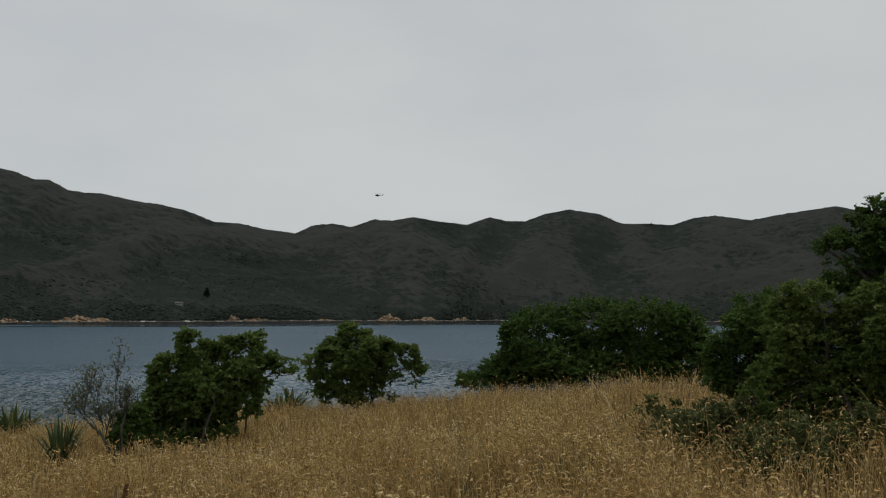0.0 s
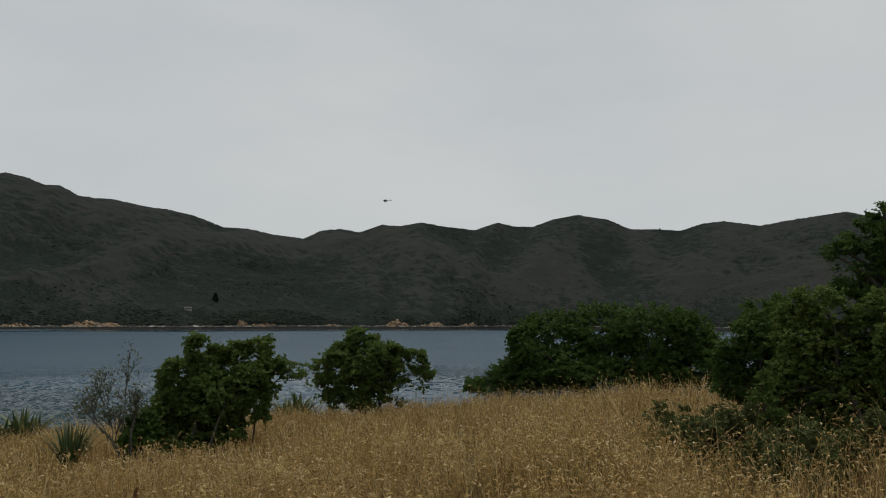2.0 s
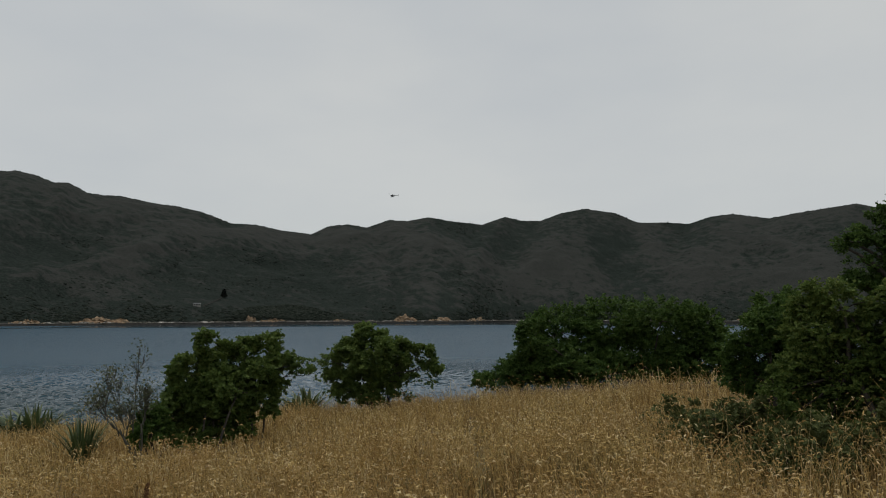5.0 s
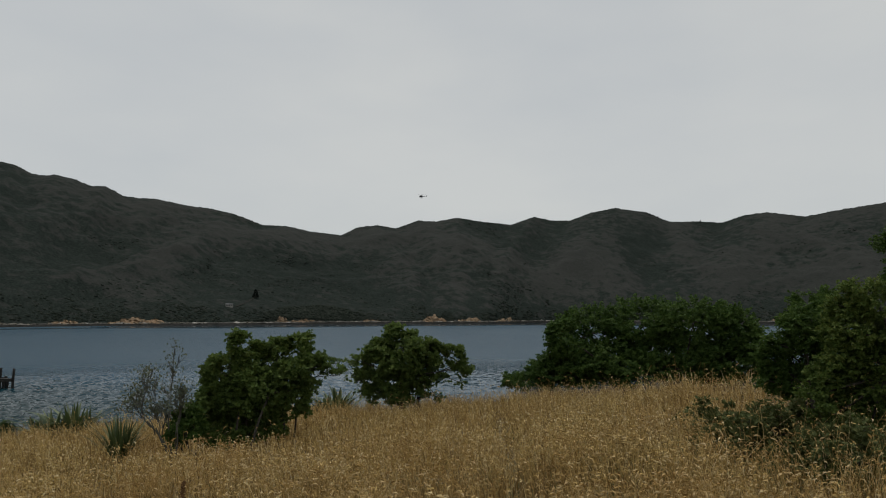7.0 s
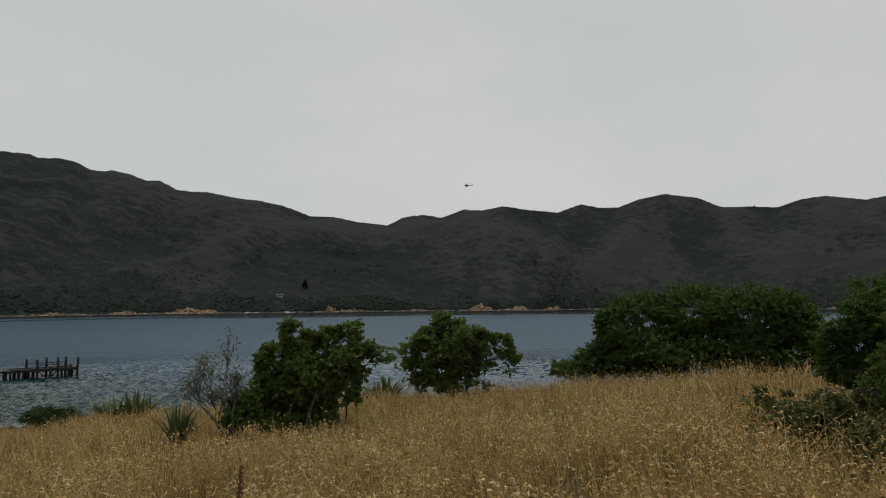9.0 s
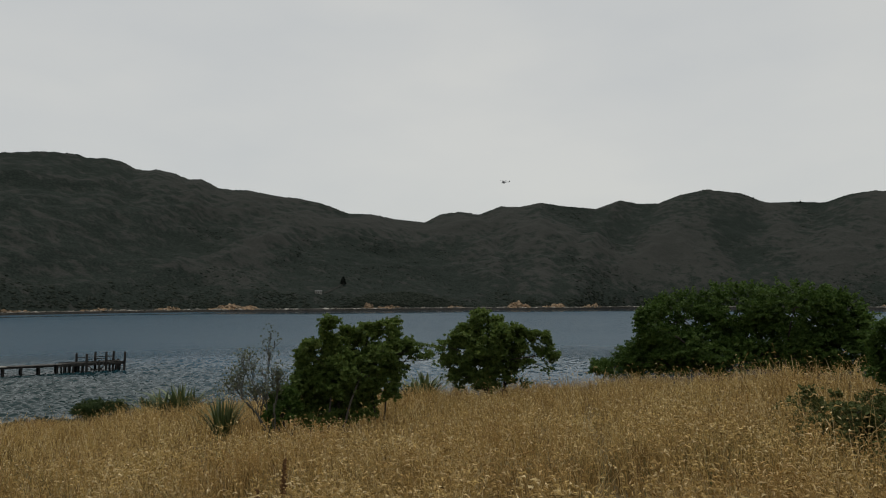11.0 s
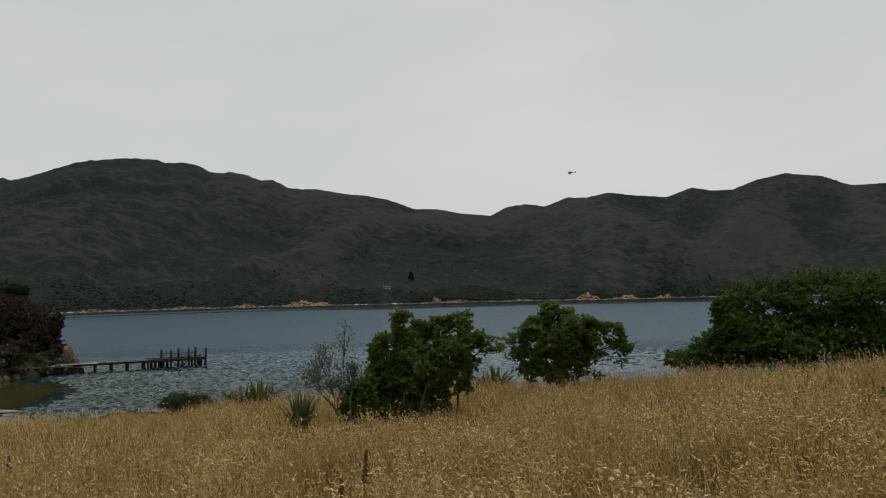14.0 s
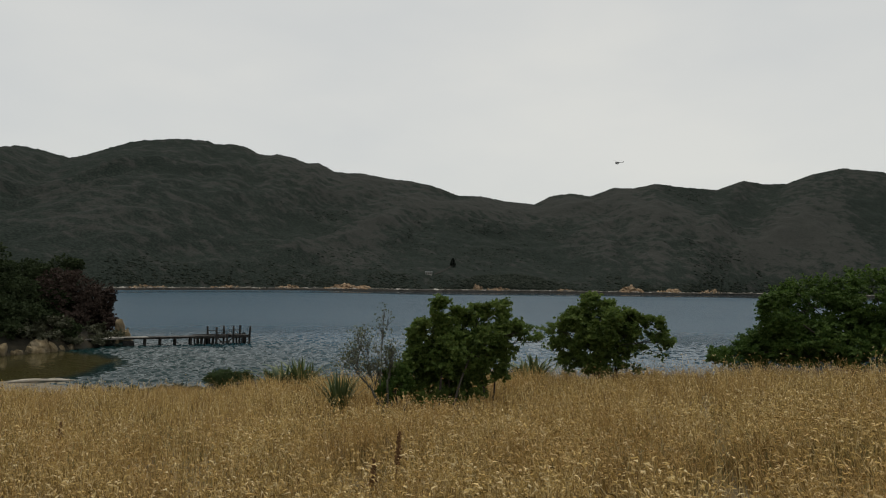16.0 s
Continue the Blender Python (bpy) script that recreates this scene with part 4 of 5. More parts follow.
shrub("shrub", (6.6, 26.2), [(3.89, 26.72, 8.33, 1.44, 1.12), (3.02, 26.83, 8.1, 0.67, 0.89), (5.8, 26.37, 8.78, 1.53, 1.01), (7.62, 25.9, 8.8, 1.5, 1.01),
      (8.95, 25.47, 8.4, 0.95, 1.01), (4.73, 26.58, 7.26, 1.76, 0.89), (6.8, 26.13, 7.51, 1.95, 1.01), (8.55, 25.61, 7.35, 1.17, 0.78), (2.59, 26.88, 6.9, 1.0, 0.67),
      (1.49, 26.96, 6.45, 1.01, 0.4), (9.4, 25.31, 8.0, 0.42, 0.89), (3.6, 26.7, 6.9, 1.3, 0.7), (5.7, 26.3, 7.0, 1.4, 0.75), (7.7, 25.8, 7.1, 1.3, 0.7), (9.2, 25.3, 7.3, 0.9, 0.7), (2.69, 26.77, 7.23, 0.76, 0.58), (2.14, 26.81, 6.75, 0.8, 0.36), (1.38, 26.86, 6.52, 0.58, 0.2, 0.8), (3.12, 26.72, 6.7, 0.67, 0.45)], 0.092, M_LEAFDARK, "broad dense dark green shrub thicket behind the grass", seed=13, clump=0.17, per=19, width=0.44, fill=1.05, stems=6)
shrub("shrub", (5.7, 12.7), CROWN_UPRIGHT, 0.05, M_LEAFDARK, "upright dark green shrub beside the thicket", seed=14, clump=0.09, per=20, trunk=0.05, width=0.4, fill=1.0)
shrub("shrub", (6.2, 10.3), YELLOW_TOP + YELLOW_SKIRT, 0.049, M_LEAFYEL, "large yellow-green shrub in full leaf", seed=15, clump=0.088, trunk=0.06, per=20, width=0.42, fill=0.95)
shrub("tree", (8.3, 12.5), TREE_TOP + TREE_SKIRT, 0.053, M_LEAFDARK, "tall dark green tree rising above the shrubs", "tree", seed=16, clump=0.1, per=20, trunk=0.1, width=0.4, fill=0.85)


def bare_tree(root, height, seed, label):
    """A small half-dead tree: ascending stems forking into fine twigs, with few leaves."""
    rng = np.random.default_rng(seed)
    root = np.array((root[0], root[1], float(ground_z(*root)) - 0.05))
    ob = thing("small_tree", tuple(root), label, "tree")
    pieces, ends = [], []

    def grow(p, d, length, radius, level):
        d = d / np.linalg.norm(d)
        q = p + d * length
        pieces.append(limb(p, q, max(radius, 0.008), max(radius * 0.6, 0.006), rng, 0.05, 5 if level < 2 else 3, 5 if level < 2 else 3))
        if level >= 4:
            ends.append((q, d))
            return
        for _ in range(3 if level else 2):
            s = rng.uniform(0.35, 1.0)
            grow(p + d * length * s, d + rng.normal(0, 0.33, 3) + (-0.02, 0, 0.26), length * rng.uniform(0.5, 0.72), radius * 0.52, level + 1)
    for lean in ((-0.55, 0, 1), (-0.2, 0.1, 1), (0.1, -0.1, 1), (-0.35, -0.2, 0.9)):
        grow(np.zeros(3), np.array(lean) + rng.normal(0, 0.06, 3), height * rng.uniform(0.36, 0.48), 0.024, 0)
    part("trunk", mesh_np("trunk", *[[a, [b]] for a, b in [join(pieces)]][0], M_TWIG, True), None, ob)
    p, d = np.array([e[0] for e in ends]), np.array([e[1] for e in ends])
    k = 8
    base = np.repeat(p, k, 0) + rng.normal(0, 0.095, (len(p) * k, 3))
    part("crown", leaf_mesh("crown", base, np.repeat(d, k, 0) + rng.normal(0, 0.6, (len(base), 3)), rng.uniform(0.035, 0.07, len(base)), 0.36, rng, M_LEAFDRY), None, ob)


bare_tree((-6.95, 15.03), 2.55, 21, "thin grey half-bare small tree with sparse leaves")
shrub("shrub", (-6.85, 15.4), CROWN_FOOT, 0.07, M_LEAFDARK, "small dark green bush at the foot of a bare tree", seed=17, clump=0.1, trunk=0.03, stems=3, per=14, width=0.4)


def blade_clump(name, place, blades, length, label, category, seed, material, width=0.035, spread=0.55, parent_name="leaf_fan"):
    """A tussock of long sword-shaped leaves."""
    rng = np.random.default_rng(seed)
    z = float(ground_z(*place))
    ob = thing(name, (place[0], place[1], z), label, category)
    vs, fs, o = [], [], 0
    for _ in range(blades):
        a, L, lean, w = rng.uniform(0, 2 * math.pi), length * rng.uniform(0.6, 1.1), abs(rng.normal(0, spread)), width * rng.uniform(0.7, 1.2)
        out, side = np.array((math.cos(a), math.sin(a), 0)), np.array((-math.sin(a), math.cos(a), 0))
        b = out * rng.uniform(0, 0.18) * length
        n = 6
        for i in range(n):
            t = i / (n - 1)
            c = b + out * L * (lean * t + 0.35 * lean * t ** 3) + np.array((0, 0, L * (t - 0.28 * lean * t ** 3)))
            ww = w * (1 - t ** 2.2) + 0.002
            vs += [c - side * ww, c + np.array((0, 0, -0.25 * ww)), c + side * ww]
        for i in range(n - 1):
            q = o + i * 3
            fs += [(q, q + 1, q + 4, q + 3), (q + 1, q + 2, q + 5, q + 4)]
        o += n * 3
    part(parent_name, mesh_np(parent_name, np.array(vs), [np.array(fs)], material), None, ob)


def at(az, r):
    return polar(az, r)


blade_clump("flax", at(28.6, 18.0), 95, 1.05, "spiky green flax clump standing in dry grass", "flax", 41, M_FLAX, 0.034, 0.36)
for i, (az, r, n, L) in enumerate([(31.7, 30.5, 130, 1.45), (32.9, 30.8, 120, 1.25), (30.8, 30.5, 90, 1.1), (12.3, 27.5, 90, 1.35), (34.0, 31.2, 90, 1.05), (13.3, 27.8, 60, 1.1)]):
    blade_clump("flax", at(az, r), int(n * 0.55), L, "drooping green flax clump on the crest of a bank", "flax", 50 + i, M_FLAX, 0.085, 0.75)
shrub("shrub", at(37.2, 31.5), [(-19.2, 25.0, 4.62, 0.7, 0.36), (-18.6, 25.4, 4.58, 0.5, 0.3), (-19.5, 24.8, 4.55, 0.5, 0.26)], 0.075, M_LEAFMID, "low dark bush on the crest of a bank", seed=18, fill=1.7, per=20, clump=0.12, trunk=0.03, stems=3)

# low grey-green weeds at the foot of the thicket
for i, (az, r, w, h) in enumerate([(-16.7, 11.4, 0.3, 0.31), (-18.4, 11.0, 0.32, 0.31), (-20.2, 10.8, 0.36, 0.25), (-21.8, 10.6, 0.26, 0.34), (-24.0, 10.2, 0.3, 0.27), (-25.8, 10.0, 0.42, 0.3), (-27.4, 9.6, 0.39, 0.3), (-29.2, 9.4, 0.36, 0.26), (-31.3, 9.2, 0.36, 0.34), (-19.4, 9.6, 0.34, 0.33), (-23.0, 9.2, 0.37, 0.25), (-26.7, 8.6, 0.38, 0.31), (-17.9, 10.0, 0.31, 0.24), (-20.6, 11.7, 0.32, 0.32), (-23.2, 11.2, 0.34, 0.34), (-25.6, 10.9, 0.34, 0.34)]):
    x, y, w, h = *at(az, r * 1.12), w * 1.1, h * 1.1
    z = float(ground_z(x, y))
    shrub("weed", (x, y), [(x, y, z + h * 1.1, w, h, 0.5), (x + 0.25, y + 0.2, z + h * 0.9, w * 0.7, h * 0.8, 0.5), (x - 0.3, y + 0.1, z + h * 0.8, w * 0.6, h * 0.7, 0.4), (x + 0.1, y, z + h * 1.9, w * 0.3, h * 0.6, 0.4)], 0.07, M_LEAFGREY,
          "low grey-green weedy bush among grass", "weed", 60 + i, clump=0.08, per=12, trunk=0.012, stems=3, group="weeds below the thicket")


# ---- the grass ----
def grass(name, r0, r1, density, az0, az1, seed, heads, label, seg=3, thick=1.0, material=None, height=GRASS, blades=False, bias=None):
    rng = np.random.default_rng(seed)
    n = int(density * radians(az1 - az0) * (r1 * r1 - r0 * r0) / 2)
    r = np.sqrt(rng.uniform(r0 * r0, r1 * r1, n))
    a = np.radians(rng.uniform(az0, az1, n))
    x, y = -np.sin(a) * r, np.cos(a) * r
    az = np.degrees(a)
    far = np.interp(az, CREST[:, 0], CREST[:, 2])
    tuft = ripple(x, y, 1.7, 3.0) * 0.5 + ripple(x, y, 5.9, 1.0) * 0.65 + ripple(x, y, 14.0, 5.0) * 0.4
    keep = (r < far + 5) & (rng.random(n) < 0.5 + 1.8 * tuft)
    thin = smooth01((-15 - az) / 8) * smooth01((r - 7.0) / 3.0)
    keep &= rng.random(n) > 0.42 * thin
    if bias:
        keep &= rng.random(n) < bias(x, y)
    x, y, r, tuft = x[keep], y[keep], r[keep], tuft[keep]
    n = len(x)
    z = ground_z(x, y) - 0.02
    hgt = height * (1 + 0.45 * tuft) * (rng.normal(0.92, 0.14, n) + 0.5 * rng.random(n) ** 5)
    # trodden shorter before the bushy shrub
    hgt *= 1 - 0.5 * np.exp(-(((x + 5.6) / 2.6) ** 2 + ((y - 15.2) / 2.2) ** 2))
    wind = np.stack([-0.1 + 0.22 * rng.normal(0, 1, n) + 0.1 * tuft, 0.2 * rng.normal(0, 1, n)], 1)
    base = np.stack([x, y, z], 1)
    w = (0.0015 + 0.00026 * r) * thick
    yaw = rng.uniform(0, math.pi, n)
    side = np.stack([np.cos(yaw), np.sin(yaw), np.zeros(n)], 1)
    vs, fs = [], []
    ts = np.linspace(0, 1, seg + 1)
    per = 2 * (seg + 1)
    curve = []
    for t in ts:
        c = base + np.stack([wind[:, 0] * hgt * t ** 1.8, wind[:, 1] * hgt * t ** 1.8, hgt * t * (1 - 0.12 * t * t)], 1)
        curve.append(c)
        ww = (w * ((1 - 0.75 * t) if not blades else (1.02 - t ** 2)))[:, None]
        vs += [c - side * ww, c + side * ww]
    v = np.stack(vs, 1).reshape(-1, 3)
    o = np.arange(n)[:, None] * per
    quads = np.concatenate([o + np.array([[2 * i, 2 * i + 1, 2 * i + 3, 2 * i + 2]]) for i in range(seg)])
    faces = [quads]
    if heads:
        tip, dirn = curve[-1], curve[-1] - curve[-2]
        dirn = dirn / np.linalg.norm(dirn, axis=1, keepdims=True)
        nod = dirn + np.stack([0.7 * rng.normal(0, 1, n) + wind[:, 0], 0.5 * rng.normal(0, 1, n), -0.7 * rng.random(n)], 1)
        nod /= np.linalg.norm(nod, axis=1, keepdims=True)
        L = (rng.uniform(0.03, 0.078, n) * heads)[:, None]
        W = (rng.uniform(0.004, 0.0085, n) * heads + 0.00018 * r)[:, None]
        s1 = np.cross(nod, rng.normal(0, 1, (n, 3)))
        s1 /= np.linalg.norm(s1, axis=1, keepdims=True)
        s2 = np.cross(nod, s1)
        m1, end = tip + (dirn * 0.6 + nod * 0.4) * L * 0.4, tip + nod * L - np.array((0, 0, 1)) * L * 0.12
        hv = np.stack([tip, m1 + s1 * W, m1 + s2 * W - s1 * W * 0.5, m1 - s2 * W - s1 * W * 0.5, end], 1).reshape(-1, 3)
        ho = np.arange(n)[:, None] * 5 + len(v)
        tri = np.concatenate([ho + np.array([[p, q, s]]) for p, q, s in ((0, 1, 2), (0, 2, 3), (0, 3, 1), (4, 2, 1), (4, 3, 2), (4, 1, 3))])
        v = np.concatenate([v, hv])
        faces.append(tri)
    tagged(new(name, mesh_np(name, v, faces, material or M_STRAW)), label, "grass", kind="stuff")


grass("meadow_grass", 1.6, 7.0, 700, -42, 62, 71, 1.08, "tall dry golden grass with nodding seed heads", 3)
grass("meadow_grass", 7.0, 13.0, 390, -40, 60, 72, 1.12, "tall dry golden grass with nodding seed heads", 2)
grass("meadow_grass", 13.0, 37.0, 112, -38, 58, 73, 0.95, "tall dry golden grass on the far part of the meadow", 2, 1.4)
grass("tall_grass", 2.6, 8.0, 55, -42, 62, 78, 1.0, "single taller straw stalks above the meadow grass", 3, 1.0, None, 0.64)
grass("tall_grass", 8.0, 17.0, 26, -40, 60, 79, 1.35, "single taller straw stalks above the meadow grass", 3, 1.0, None, 0.68)
grass("tall_grass", 17.0, 31.0, 9, -20, 40, 80, 1.3, "single taller straw stalks above the meadow grass", 3, 1.0, None, 0.72)
grass("tall_grass", 5.5, 12.0, 30, -36, -14, 77, 0.9, "tall pale nodding grass stalks before the shrubs", 4, 1.1, None, 0.85)
grass("tall_grass", 11.5, 14.5, 75, -22.5, -16.5, 81, 1.2, "tall dry grass standing between two shrubs", 3, 1.2, None, 0.95)
grass("grass_blades", 1.6, 10.0, 420, -42, 62, 74, 0, "dry bleached grass leaves below the seed heads", 2, 1.7, M_BLADE, 0.36, True)
grass("grass_blades", 10.0, 36.0, 80, -40, 60, 75, 0, "dry bleached grass leaves below the seed heads", 2, 1.8, M_BLADE, 0.4, True)
grass("green_grass", 2.0, 16.0, 110, -42, 62, 76, 0, "patches of greener grass in the dry meadow", 2, 1.7, M_GREENBLADE, 0.36, True,
      lambda x, y: np.clip(ripple(x, y, 0.5, 4.0) * 1.2 + 0.1, 0, 1) * 0.8 + 0.1)


def dock(place, height, seed):
    """A dry brown dock spike, its stem crowded with seed."""
    rng = np.random.default_rng(seed)
    z = float(ground_z(*place))
    ob = thing("dock_plant", (*place, z), "dark brown dry dock spike in the grass", "weed", "dock spikes")
    pts = [np.array((0.06 * t * height, 0, height * t)) for t in np.linspace(0, 1, 6)]
    v, f = tube(pts, [0.007 - 0.004 * t for t in np.linspace(0, 1, 6)], 5)
    part("stem", mesh_np("stem", v, [f], M_DOCK, True), None, ob)
    t = rng.uniform(0.66, 1.0, 130)
    c = np.stack([0.06 * t * height, 0 * t, height * t], 1) + rng.normal(0, 0.018, (130, 3)) * (1.15 - t)[:, None] * 2
    part("seed_head", lumps("seed_head", c, rng.uniform(0.006, 0.011, 130), M_DOCK, 1.0, 0.25, seed), None, ob)


for i, (az, r, h) in enumerate([(24.6, 6.6, 0.9), (26.6, 6.4, 0.68), (49.4, 12.0, 0.7)]):
    dock(at(az, r), h, 80 + i)

# ---- the headland ----
BANK_GROWTH = [((-72.8, 56.9, 2.1, 1.5, 0.9), M_LEAFHEAD, "low dark green"), ((-73.6, 55.2, 2.2, 1.5, 0.9), M_LEAFHEAD, "low dark green"), ((-72.2, 58.7, 1.9, 1.3, 0.8), M_LEAFBROWN, "low brownish"),
               ((-74.6, 57.6, 1.5, 1.7, 1.0), M_LEAFHEAD, "low dark green"), ((-73.2, 59.8, 1.4, 1.5, 0.9), M_LEAFBROWN, "low brownish"), ((-72.0, 63.6, 1.5, 1.5, 0.9), M_LEAFHEAD, "low dark green"),
               ((-76.0, 55.4, 1.5, 1.7, 1.0), M_LEAFHEAD, "low dark green"), ((-76.2, 58.4, 2.0, 2.0, 1.3), M_LEAFHEAD, "low dark green"), ((-74.4, 62.4, 1.9, 1.8, 1.2), M_LEAFHEAD, "low dark green"),
               ((-77.2, 56.2, 2.2, 2.0, 1.3), M_LEAFHEAD, "low dark green"), ((-72.6, 62.5, 1.3, 1.9, 1.1), M_LEAFBROWN, "low brownish"), ((-74.3, 66.0, 1.5, 2.0, 1.3), M_LEAFRED, "low reddish-brown"),
               ((-75.0, 54.0, 1.6, 2.2, 1.3), M_LEAFBROWN, "low brownish"), ((-75.6, 72.6, 2.2, 1.7, 1.5), M_LEAFRED, "low reddish-brown"), ((-73.0, 68.5, 1.2, 1.6, 1.0), M_LEAFBROWN, "low brownish"),
               ((-71.6, 60.4, 0.9, 1.2, 0.55), M_LEAFBROWN, "low brownish"), ((-70.9, 63.4, 0.9, 1.2, 0.5), M_LEAFBROWN, "low brownish"), ((-70.6, 66.4, 0.9, 1.2, 0.55), M_LEAFBROWN, "low brownish"),
               ((-72.6, 57.8, 0.9, 1.1, 0.5), M_LEAFBROWN, "low brownish"), ((-71.0, 69.6, 1.0, 1.2, 0.6), M_LEAFBROWN, "low brownish")]
HEAD_GROWTH = [((-84.84, 66.83, 6.4, 5.3, 3.6), M_LEAFHEAD, "dense dark green"), ((-80.5, 62.0, 3.6, 4.0, 2.8), M_LEAFHEAD, "dense dark green"), ((-81.4, 71.0, 3.9, 4.7, 4.0), M_LEAFRED, "dark reddish-brown"),
               ((-79.0, 73.4, 3.2, 2.8, 3.2), M_LEAFRED, "dark reddish-brown"), ((-81.6, 70.8, 9.3, 2.1, 2.5), M_LEAFHEAD, "tall dark green"), ((-84.8, 66.6, 8.4, 3.0, 2.0), M_LEAFHEAD, "dense dark green"),
               ((-87.9, 62.8, 7.3, 5.2, 4.3), M_LEAFHEAD, "dense dark green"), ((-90.0, 54.0, 6.5, 5.0, 4.0), M_LEAFMID, "leafy green"), ((-96, 62.0, 9.5, 6.0, 4.0), M_LEAFHEAD, "dense dark green"),
               ((-78.6, 66.5, 2.6, 3.0, 2.2), M_LEAFHEAD, "low dark green"), ((-75.5, 60.5, 2.6, 2.6, 1.7), M_LEAFHEAD, "low dark green"), ((-77.5, 56.0, 3.2, 3.0, 2.2), M_LEAFHEAD, "low dark green"),
               ((-76.5, 70.0, 2.7, 2.4, 1.9), M_LEAFRED, "low reddish-brown"), ((-82.0, 54.0, 4.5, 3.6, 2.8), M_LEAFMID, "leafy green"), ((-82.5, 49.5, 3.6, 3.2, 2.4), M_LEAFHEAD, "low dark green"),
               ((-79.5, 58.5, 4.2, 3.0, 2.4), M_LEAFHEAD, "dense dark green"), ((-78.0, 69.5, 4.4, 2.6, 2.2), M_LEAFRED, "dark reddish-brown")]
for i, (b, m, word) in enumerate(HEAD_GROWTH + BANK_GROWTH):
    x, y, z, w, h = b
    z = max(z, float(ground_z(x, y)) + 0.5 * h)
    b = (x, y, z, w, h)
    rng = random.Random(i)
    blobs = [b] + [(x + rng.uniform(-0.7, 0.7) * w, y + rng.uniform(-0.7, 0.7) * w, z + rng.uniform(-0.6, 0.6) * h, w * 0.45, h * 0.45) for _ in range(6)]
    shrub("shrub", (x, y), blobs, 0.31, m, word + " coastal shrub on a rocky headland", seed=90 + i, clump=0.42, per=7, trunk=0.16, stems=3, width=0.44, shell=0.6, twigs=20, fill=0.85)


def boulder(place, size, seed, material=M_YROCK):
    rng = np.random.default_rng(seed)
    bm = bmesh.new()
    bmesh.ops.create_icosphere(bm, subdivisions=3, radius=1.0)
    off = Vector(rng.uniform(-50, 50, 3))
    cuts = [(Vector(rng.normal(0, 1, 3)).normalized(), rng.uniform(0.45, 0.8)) for _ in range(13)]
    for v in bm.verts:
        for way, deep in cuts:
            over = v.co.dot(way) - deep
            if over > 0:
                v.co -= way * over * 0.93
        k = 1.3 * (1 + 0.16 * noise.noise(v.co * 2.2 + off) - 0.2 * abs(noise.noise(v.co * 4.5 + off)) - 0.1 * abs(noise.noise(v.co * 11 + off)))
        v.co = Vector((v.co.x * size[0], v.co.y * size[1], v.co.z * size[2])) * k
    me = bpy.data.meshes.new("boulder")
    bm.to_mesh(me)
    bm.free()
    me.materials.append(material)
    ob = new("boulder", me)
    ob.location = place
    ob.rotation_euler = (0, 0, rng.uniform(0, 6))
    tagged(ob, "weathered yellowish boulder at the foot of a headland", "boulder", "boulders under the headland")


for i, (az, r, s, h) in enumerate([(52.6, 89.5, 0.7, 1.0), (53.6, 88.8, 0.9, 1.0), (51.6, 90.2, 0.4, 0.5), (50.2, 92.0, 1.3, 1.15), (49.6, 92.4, 0.75, 0.95), (50.9, 91.0, 0.45, 0.7),
                                   (51.9, 89.9, 0.3, 0.35), (48.9, 93.5, 0.4, 0.4), (48.3, 94.3, 0.45, 0.5), (47.4, 96.0, 0.35, 0.3), (46.7, 98.0, 0.6, 0.45), (52.9, 88.9, 0.35, 0.3),
                                   (45.15, 103.0, 0.75, 2.0), (44.75, 102.5, 0.7, 1.3), (44.45, 103.0, 0.5, 0.9), (45.6, 102.0, 0.8, 1.2)]):
    boulder((*at(az, r), h * 0.45), (s, s, h), 110 + i)


# ---- the jetty ----
J0, J1 = Vector((*at(47.3, 97.6), 0)), Vector((*at(35.75, 99.9), 0))
J_LEN = (J1 - J0).length
J_TURN = math.atan2(J1.y - J0.y, J1.x - J0.x)


